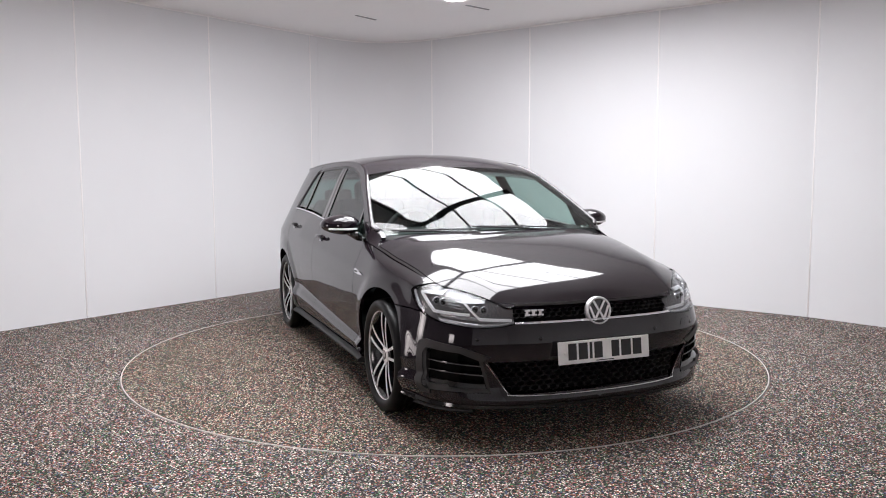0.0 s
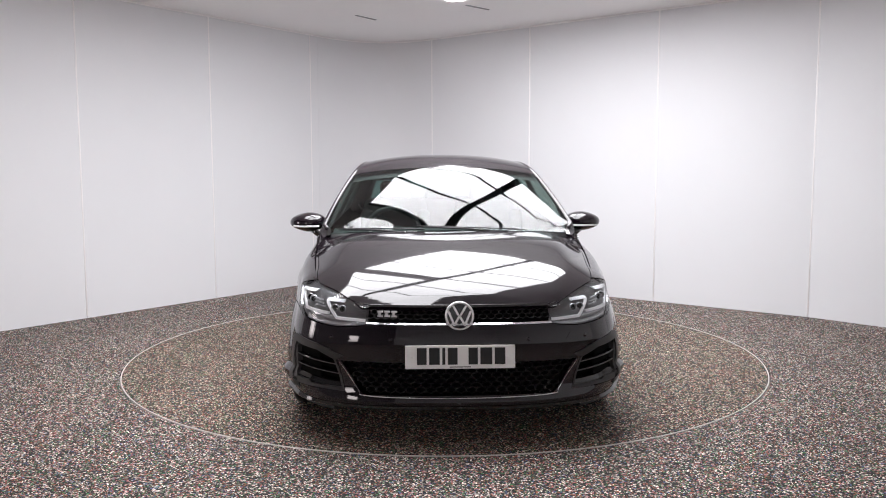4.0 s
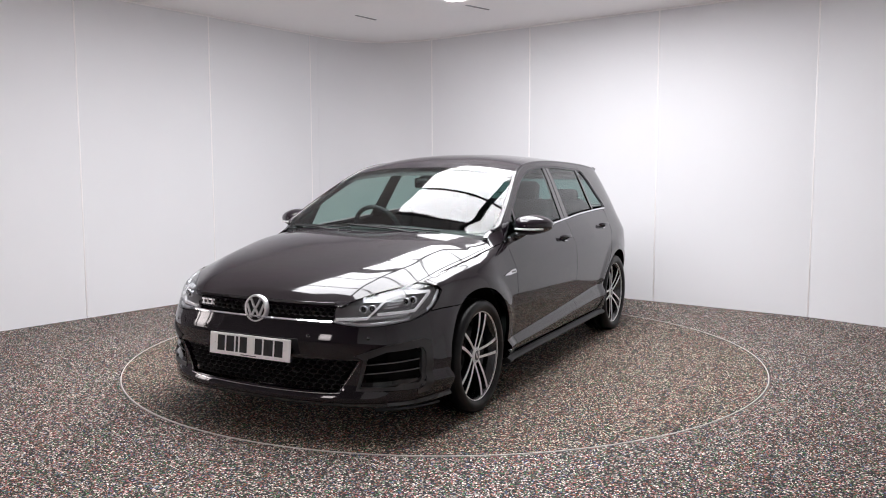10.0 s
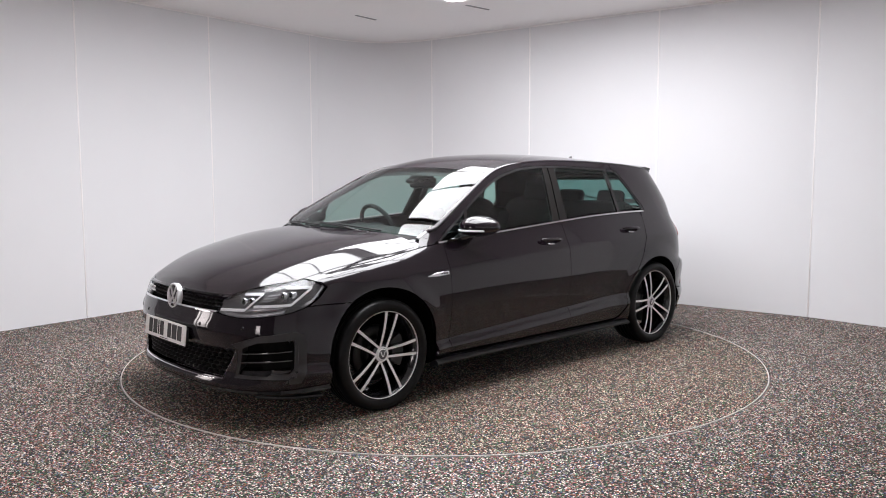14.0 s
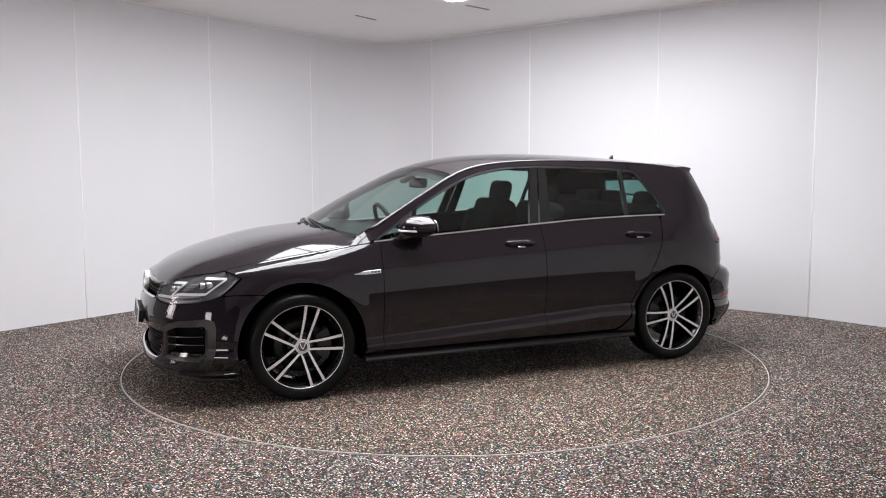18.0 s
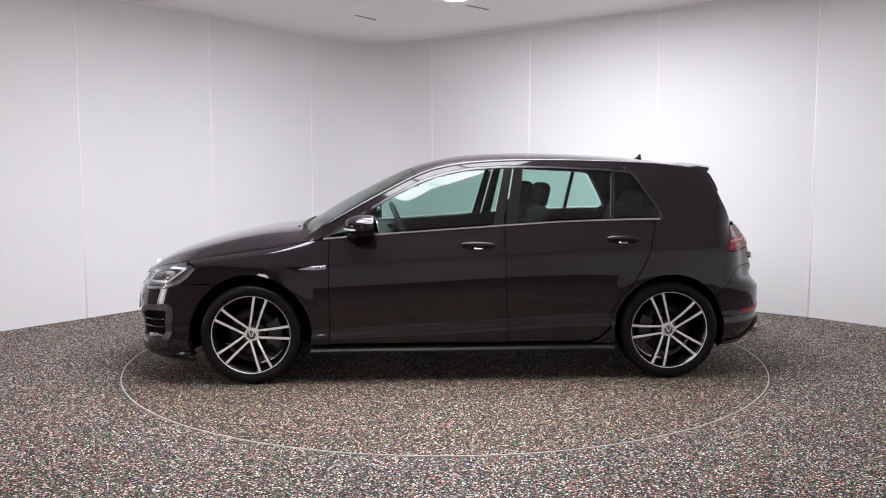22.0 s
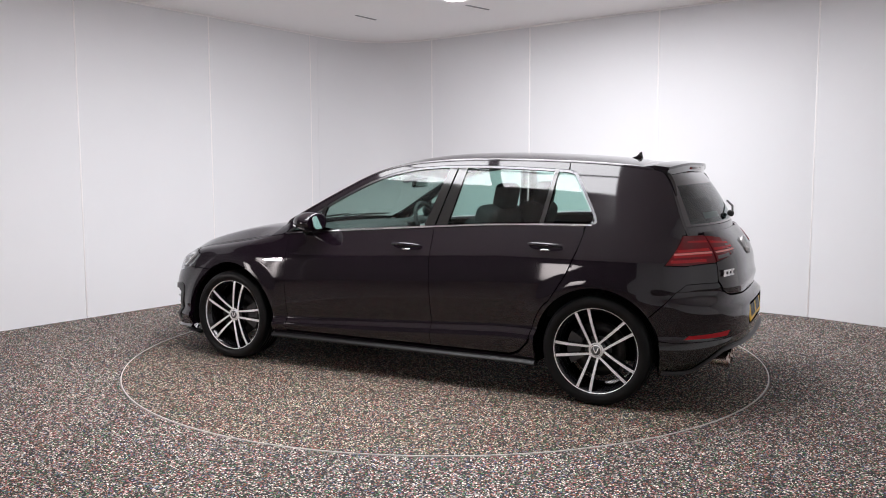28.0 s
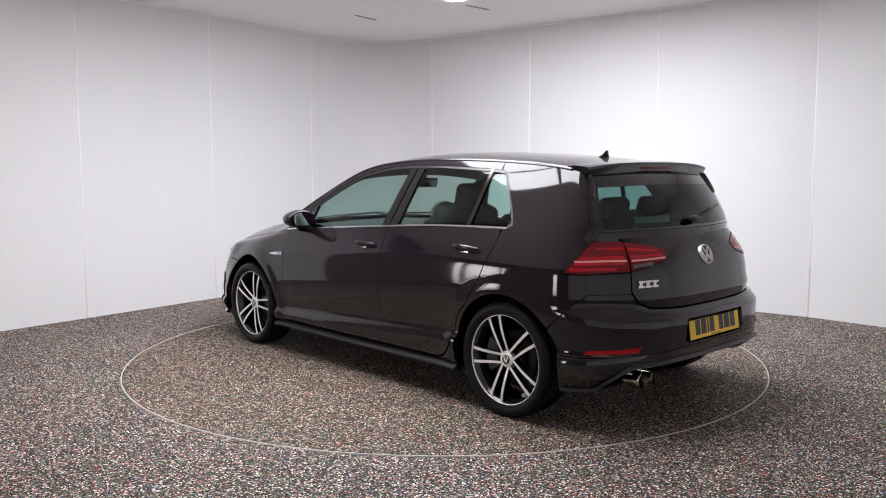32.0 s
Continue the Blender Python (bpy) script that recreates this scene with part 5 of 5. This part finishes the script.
part("silencer", boxed((0.35, 0.60, 0.14), (-1.68, 0.42, 0.28), (0, 0, 0), 0.05, 4), INSIDE, car)

# roof spoiler
top_bm, low_bm = bmesh.new(), bmesh.new()
top_rows, low_rows = [], []
for i in range(33):
    q = -0.985 + 1.97 * i / 32
    base, under = skin(S_ROOF - 0.02, q), skin(rail_s(-1.625), q)
    k = 1 - abs(q) ** 3
    tip = Vector((-1.642 - 0.054 * k, base.y * 0.985, 1.332 + 0.030 * k))
    mid = (base + tip) / 2 + Vector((0, 0, 0.010))
    edge_ = tip + Vector((0.002, 0, -0.014))
    top_rows.append([top_bm.verts.new(v) for v in (base + Vector((0, 0, 0.002)), mid, tip, edge_, mid - Vector((0, 0, 0.026)), base - Vector((0, 0, 0.02)))])
    low_rows.append([low_bm.verts.new(v) for v in (mid - Vector((0, 0, 0.027)), edge_ + Vector((0.004, 0, 0)), tip + Vector((0.020, 0, -0.058)), (under + tip) / 2 + Vector((0.012, 0, -0.044)), under - Vector((0, 0, 0.006)), base - Vector((0, 0, 0.022)))])
for bm_, rows in ((top_bm, top_rows), (low_bm, low_rows)):
    for a, b in zip(rows, rows[1:]):
        for k in range(6):
            bm_.faces.new((a[k], a[(k + 1) % 6], b[(k + 1) % 6], b[k]))
    bm_.faces.new(rows[0][::-1]), bm_.faces.new(rows[-1])
    bmesh.ops.recalc_face_normals(bm_, faces=bm_.faces[:])
spoiler = part("roof_spoiler", top_bm, PAINT, car, angle=45)
part("spoiler_underside", low_bm, GLOSSBLACK, spoiler, "gloss black spoiler underside", angle=45)
part("brake_light", boxed((0.012, 0.34, 0.016), (-1.684, 0, 1.330), (0, 0, 0), 0.004), DARKRED, car, "dark red high brake light")
for sg in (1, -1):
    bm = bmesh.new()
    rows = []
    for i in range(9):
        t = i / 8
        s = rail_s(-1.62) + t * (rail_s(-1.680) - rail_s(-1.62))
        p = skin(s, sg * 0.95)
        w = 0.014 * (1 - t) ** 0.7
        rows.append([bm.verts.new(p + Vector((dx, sg * dy, 0))) for dx, dy in ((0.01, 0.012), (-w - 0.004, 0.012), (-w - 0.008, 0.004), (-w - 0.006, -0.006), (0.0, -0.03))])
    for a, b in zip(rows, rows[1:]):
        for k in range(5):
            bm.faces.new((a[k], a[(k + 1) % 5], b[(k + 1) % 5], b[k]))
    bm.faces.new(rows[0][::-1]), bm.faces.new(rows[-1])
    bmesh.ops.recalc_face_normals(bm, faces=bm.faces[:])
    part("spoiler_fin", bm, GLOSSBLACK, car, angle=45)
# rear wiper
p = skin(S_GLASS1 - 0.03, -0.06)
w = new("rear_wiper")
w.parent = car
a, b = p + Vector((-0.022, 0.0, 0.016)), skin(S_GLASS1 - 0.10, -0.62) + Vector((-0.022, 0, 0.012))
part("wiper_hub", boxed((0.040, 0.09, 0.034), tuple(a), (0, -25, 8), 0.013, 4), TRIM, w)
part("wiper_arm", tube(bmesh.new(), [a + Vector((-0.01, 0, 0)), (a + b) / 2 + Vector((-0.022, 0, 0.006)), b], 0.0065, 8), TRIM, w)
# pale label inside the rear window
s0, s1 = S_GLASS1 - 0.075, S_GLASS1 - 0.040
inside = lambda a, q: skin(a, q) + Vector((0.012, 0, -0.004))
part("window_label", panel([skin_rect(s0, s1, 0.20, 0.60)], inside, skin_out, 0.001, 0.02), LABELGREEN, car, "pale green label in the rear window")
# fin aerial
bm = bmesh.new()
out = [(0.020, 0.0), (0.060, 0.005), (0.095, 0.019), (0.119, 0.043), (0.129, 0.046), (0.130, 0.030), (0.139, 0.0)]
prism(bm, out, 0.020, Matrix.Translation((-1.225, 0.010, skin(rail_s(-1.30), 0).z - 0.004)) @ Matrix.Rotation(radians(180), 4, "Z") @ Matrix.Rotation(radians(90), 4, "X"))
bmesh.ops.recalc_face_normals(bm, faces=bm.faces[:])
bmesh.ops.bevel(bm, geom=bm.edges[:], offset=0.004, segments=2, profile=0.5, affect="EDGES")
part("fin_aerial", bm, GLOSSBLACK, car, "black fin aerial")


# ---- mirrors, handles, wipers, small outside parts ----
def door_mirror(sg):
    m = new("door_mirror")
    m.parent = car
    tagged(m, "gloss black door mirror with an indicator strip")
    c = Vector((0.605, 0.895 if sg > 0 else -0.905, 0.984))
    bm = bmesh.new()
    bmesh.ops.create_uvsphere(bm, u_segments=32, v_segments=20, radius=1)
    for v in bm.verts:
        x, y, z = v.co
        y = y * (1.0 if y * sg < 0 else 1.05)
        taper = 1 - 0.22 * max(0, y * sg)
        f = abs(x) ** 0.9 * (1 if x > 0 else -1)
        z = z * taper
        z = math.copysign(abs(z) ** 0.85, z)
        v.co = Vector((max(f * 0.122 - 0.03 * max(0, y * sg), -0.062), y * 0.116, z * 0.060 + 0.006 * (1 if z > 0 else 0) * abs(z)))
        v.co += c
    part("housing", bm, PAINT, m, angle=60)
    bm = bmesh.new()
    oval = [(0.088 * math.copysign(abs(math.cos(a)) ** 0.6, math.cos(a)), 0.044 * math.copysign(abs(math.sin(a)) ** 0.6, math.sin(a))) for a in [2 * math.pi * k / 36 for k in range(36)]]
    prism(bm, oval, 0.004, Matrix.Translation(c + Vector((-0.0655, 0, 0.002))) @ pose(0, 0, 0, 0, 10, sg * 14) @ Matrix(((0, 0, 1, 0), (1, 0, 0, 0), (0, 1, 0, 0), (0, 0, 0, 1))))
    bmesh.ops.recalc_face_normals(bm, faces=bm.faces[:])
    part("mirror_glass", bm, CHROME, m, "mirror glass", smooth=False)
    bm = bmesh.new()
    rows = []
    for i in range(15):
        a = -0.75 + 1.65 * i / 14
        y = math.sin(a) * 0.1165
        x = 0.1205 * math.cos(a) ** 0.9 - 0.03 * max(0, math.sin(a)) if math.cos(a) > 0 else 0
        rows.append([bm.verts.new(c + Vector((x + dx, sg * y, -0.020 + dz))) for dx, dz in ((0.0, -0.006), (0.0055, -0.004), (0.0055, 0.004), (0.0, 0.006), (-0.02, 0.0))])
    for a, b in zip(rows, rows[1:]):
        for k in range(5):
            bm.faces.new((a[k], a[(k + 1) % 5], b[(k + 1) % 5], b[k]))
    bm.faces.new(rows[0][::-1]), bm.faces.new(rows[-1])
    bmesh.ops.recalc_face_normals(bm, faces=bm.faces[:])
    part("indicator", bm, DAYLAMP, m, "pale indicator strip", angle=50)
    path = [Vector((0.700, sg * 0.800, 0.905)), Vector((0.685, sg * 0.835, 0.925)), Vector((0.655, sg * 0.875, 0.950))]
    bm = tube(bmesh.new(), path, 0.026, 12)
    part("arm", bm, GLOSSBLACK, m)
    part("foot", boxed((0.085, 0.03, 0.035), (0.705, sg * 0.800, 0.903), (0, 8, sg * -6), 0.012, 3), GLOSSBLACK, m)
    return m


door_mirror(1), door_mirror(-1)


def door_handle(x, z, sg):
    h = new("door_handle")
    h.parent = car
    tagged(h, "black pull handle with a bright insert")
    p = wrap(sg * u_at_x(x, z), z)
    n_ = (wrap(sg * u_at_x(x, z), z, -0.02) - p).normalized()
    up = (wrap(sg * u_at_x(x, z + 0.02), z + 0.02) - p).normalized()
    rx = up.cross(n_)
    h.matrix_local = Matrix.Translation(p) @ Matrix((rx, n_, up)).transposed().to_4x4() @ pose(0, 0, 0, 0, sg * 2.2, 0)
    # cup behind the grip
    bm = bmesh.new()
    bmesh.ops.create_uvsphere(bm, u_segments=24, v_segments=12, radius=1)
    for v in bm.verts:
        v.co = Vector((v.co.x * 0.062, v.co.y * 0.003, v.co.z * 0.030 - 0.010))
    part("cup", bm, INSIDE, h)
    bm = bmesh.new()
    rows = []
    for i in range(17):
        t = -1 + 2 * i / 16
        r = 0.0125 * (1 - 0.35 * abs(t) ** 4)
        y = 0.034 - 0.022 * abs(t) ** 3.2
        rows.append([bm.verts.new((t * 0.112, y + 0.75 * r * math.cos(a), 0.006 + r * math.sin(a))) for a in [2 * math.pi * k / 10 for k in range(10)]])
    for a, b in zip(rows, rows[1:]):
        for k in range(10):
            bm.faces.new((a[k], a[(k + 1) % 10], b[(k + 1) % 10], b[k]))
    bm.faces.new(rows[0][::-1]), bm.faces.new(rows[-1])
    bmesh.ops.recalc_face_normals(bm, faces=bm.faces[:])
    part("grip", bm, PAINT, h, angle=50)
    part("insert", boxed((0.060, 0.004, 0.010), (0, 0.010, -0.020), (18, 0, 0), 0.0018, 1), CHROME, h)
    return h


for sg in (1, -1):
    door_handle(-0.100, 0.852, sg)
    door_handle(-1.010, 0.884, sg)

# badge strips on the fenders
for sg in (1, -1):
    path = [(sg * u_at_x(x, 0.728), 0.722 + (0.95 - x) * 0.06) for x in np.linspace(1.01, 0.845, 14)]
    bm = bmesh.new()
    rows = []
    for i, (u, z) in enumerate(path):
        h = 0.002 + 0.010 * min(1, i / 6)
        rows.append([bm.verts.new(wrap(u, z + dz, -do)) for dz, do in ((-h, 0.0), (-h * 0.8, 0.005), (h * 0.8, 0.005), (h, 0.0))])
    for a, b in zip(rows, rows[1:]):
        for k in range(4):
            bm.faces.new((a[k], a[(k + 1) % 4], b[(k + 1) % 4], b[k]))
    bm.faces.new(rows[0][::-1]), bm.faces.new(rows[-1])
    bmesh.ops.recalc_face_normals(bm, faces=bm.faces[:])
    strip_ = part("fender_badge", bm, CHROME, car, "narrow chrome blade badge", angle=40)
    for i, x in enumerate((0.900, 0.880, 0.862)):
        p0 = wrap(sg * u_at_x(x, 0.727), 0.727, -0.0055)
        part("badge_inlay", boxed((0.013, 0.002, 0.010), tuple(p0)), LAMPDARK, strip_, smooth=False)

# cowl under the windscreen, with two wipers
bm = bmesh.new()
rows = []
for i in range(41):
    q = -1 + 2 * i / 40
    top = skin(0.03, q)
    xr = 1.062 - 0.06 * abs(q) ** 2.2 - 0.02 * abs(q) ** 8
    low = hood_top(xr, q * 0.70)
    rows.append([bm.verts.new(p) for p in (low + Vector((0.03, 0, -0.025)), low + Vector((-0.01, 0, -0.022)), (low + top) / 2 + Vector((0, 0, -0.016)), top + Vector((0, 0, -0.004)))])
for a, b in zip(rows, rows[1:]):
    for k in range(3):
        bm.faces.new((a[k], a[k + 1], b[k + 1], b[k]))
bmesh.ops.recalc_face_normals(bm, faces=bm.faces[:])
part("cowl", bm, TRIM, car, "black plastic cowl")
for q0, q1, s1 in ((0.50, -0.22, 0.075), (-0.32, -0.86, 0.07)):
    wp = new("wiper")
    wp.parent = car
    tagged(wp, "black windscreen wiper at rest")
    a = skin(0.02, q0) + Vector((0.03, 0, -0.012))
    b = skin(s1 - 0.025, q1) + Vector((0.010, 0, 0.006))
    mid = skin(0.035, (q0 + q1) / 2) + Vector((0.020, 0, 0.002))
    part("wiper_pivot", boxed((0.045, 0.05, 0.02), tuple(a), (0, -20, 0), 0.008, 3), TRIM, wp)
    part("wiper_arm", tube(bmesh.new(), [a, mid, b], 0.006, 8), TRIM, wp)
    pts = [skin(0.026 + 0.03 * k / 10, q0 + 0.12 + (q1 - q0 - 0.16) * k / 10) + Vector((0.008, 0, 0.005)) for k in range(11)]
    part("wiper_blade", tube(bmesh.new(), pts, 0.005, 6), TRIM, wp)


# ---- inside ----
def cushion(size, at, rot=(0, 0, 0), soft=0.05):
    return boxed(size, at, rot, soft, 5)


def front_seat(y):
    s = new("front_seat")
    s.parent = car
    tagged(s, "dark cloth front seat")
    part("seat_cushion", cushion((0.50, 0.50, 0.18), (-0.10, y, 0.52), (0, -6, 0)), CLOTH, s)
    part("backrest", cushion((0.16, 0.50, 0.62), (-0.44, y, 0.80), (0, -18, 0), 0.06), CLOTH, s)
    part("bolster", cushion((0.14, 0.10, 0.48), (-0.38, y - 0.22, 0.78), (0, -18, 0), 0.045), CLOTH, s)
    part("bolster", cushion((0.14, 0.10, 0.48), (-0.38, y + 0.22, 0.78), (0, -18, 0), 0.045), CLOTH, s)
    part("headrest", cushion((0.10, 0.25, 0.17), (-0.565, y, 1.155), (0, -12, 0), 0.045), CLOTH, s)
    for d in (-0.06, 0.06):
        part("headrest_post", tube(bmesh.new(), [(-0.53, y + d, 1.00), (-0.56, y + d, 1.12)], 0.006, 8), CHROME, s)
    return s


front_seat(0.36), front_seat(-0.36)
bench = new("rear_bench")
bench.parent = car
tagged(bench, "dark cloth rear bench")
part("seat_cushion", cushion((0.48, 1.24, 0.18), (-0.95, 0, 0.52)), CLOTH, bench)
part("backrest", cushion((0.16, 1.24, 0.56), (-1.26, 0, 0.80), (0, -22, 0)), CLOTH, bench)
for y in (-0.40, 0.0, 0.40):
    part("headrest", cushion((0.09, 0.24, 0.13), (-1.39, y, 1.095), (0, -15, 0), 0.04), CLOTH, bench)
dash_ = new("dashboard")
dash_.parent = car
tagged(dash_, "dark moulded dashboard")
bm = bmesh.new()
rows = []
for i in range(25):
    q = -1 + 2 * i / 24
    f = skin(0.05, q * 0.97)
    y = f.y
    rows.append([bm.verts.new(p) for p in (Vector((f.x - 0.02, y, f.z - 0.045)), Vector((0.66, y, 0.945 + 0.012 * math.cos(q * 5))), Vector((0.50, y, 0.925)), Vector((0.455, y, 0.885)), Vector((0.48, y, 0.62)))])
for a, b in zip(rows, rows[1:]):
    for k in range(4):
        bm.faces.new((a[k], a[k + 1], b[k + 1], b[k]))
bmesh.ops.recalc_face_normals(bm, faces=bm.faces[:])
part("top_pad", bm, DASH, dash_, angle=50)
part("instrument_hood", cushion((0.16, 0.32, 0.04), (0.52, -0.36, 0.915), (0, 8, 0), 0.025), DASH, dash_)
part("centre_screen", boxed((0.02, 0.22, 0.13), (0.462, -0.02, 0.83), (0, -12, 0), 0.006), GLOSSBLACK, dash_)
part("tunnel", cushion((1.1, 0.22, 0.22), (0.05, 0, 0.50), (0, 0, 0), 0.03), DASH, dash_)
sw = new("steering_wheel")
sw.parent = car
tagged(sw, "dark leather steering wheel")
sw.matrix_local = pose(0.385, -0.36, 0.900, 0, 24, 0)
bm = tube(bmesh.new(), [(0, 0.182 * math.cos(a), 0.182 * math.sin(a)) for a in [2 * math.pi * k / 40 for k in range(40)]], 0.016, 10, True)
part("wheel_rim", bm, DASH, sw)
part("wheel_boss", cushion((0.05, 0.15, 0.12), (0.01, 0, -0.01), (0, 0, 0), 0.022), DASH, sw)
for rot, y, z in ((0, 0.12, 0.0), (0, -0.12, 0.0), (90, 0.0, -0.11)):
    part("wheel_spoke", boxed((0.016, 0.11, 0.03), (0.006, y, z), (rot, 0, 0), 0.006), SATIN, sw)
part("column", lathe(bmesh.new(), [(0.0, 0.02), (0.05, 0.02), (0.055, 0.22), (0.0, 0.22)], 20, "x"), DASH, sw)
im = new("inside_mirror")
im.parent = car
part("mirror_body", cushion((0.03, 0.24, 0.07), (0.27, 0, 1.232), (0, -8, 6), 0.014), GLOSSBLACK, im)
part("mirror_stem", tube(bmesh.new(), [(0.33, 0, 1.275), (0.28, 0, 1.24)], 0.012, 8), TRIM, im)
part("sensor_cover", cushion((0.10, 0.09, 0.03), (0.35, 0, 1.262), (0, 26, 0), 0.012), TRIM, im)
# roof lining and parcel shelf
bm = bmesh.new()
patch(bm, skin_rect(S_SCREEN - 0.06, rail_s(-1.58), -0.96, 0.96), lambda s, q: skin(s, q) - Vector((0, 0, 0.030)), 0.06, 0.08, 0, lambda c: Vector((0, 0, -1)))
part("roof_lining", bm, DASH, car)
part("parcel_shelf", boxed((0.42, 1.20, 0.02), (-1.60, 0, 0.93), (0, 3, 0), 0.006), TRIM, car)


# ---- movement ----
def motions():
    walk(cam, [(0.0, AIM), (32.0, AIM)])
    turns = [i * 0.5 for i in range(65)]
    walk(turntable, [(t, pose(0, 0, 0, 0, 0, TURN_START + TURN_RATE * t)) for t in turns])
    walk(car, [(t, pose(0, 0, 0, 0, 0, TURN_START + TURN_RATE * t) @ pose(CAR_X, CAR_Y, 0)) for t in turns])


motions()
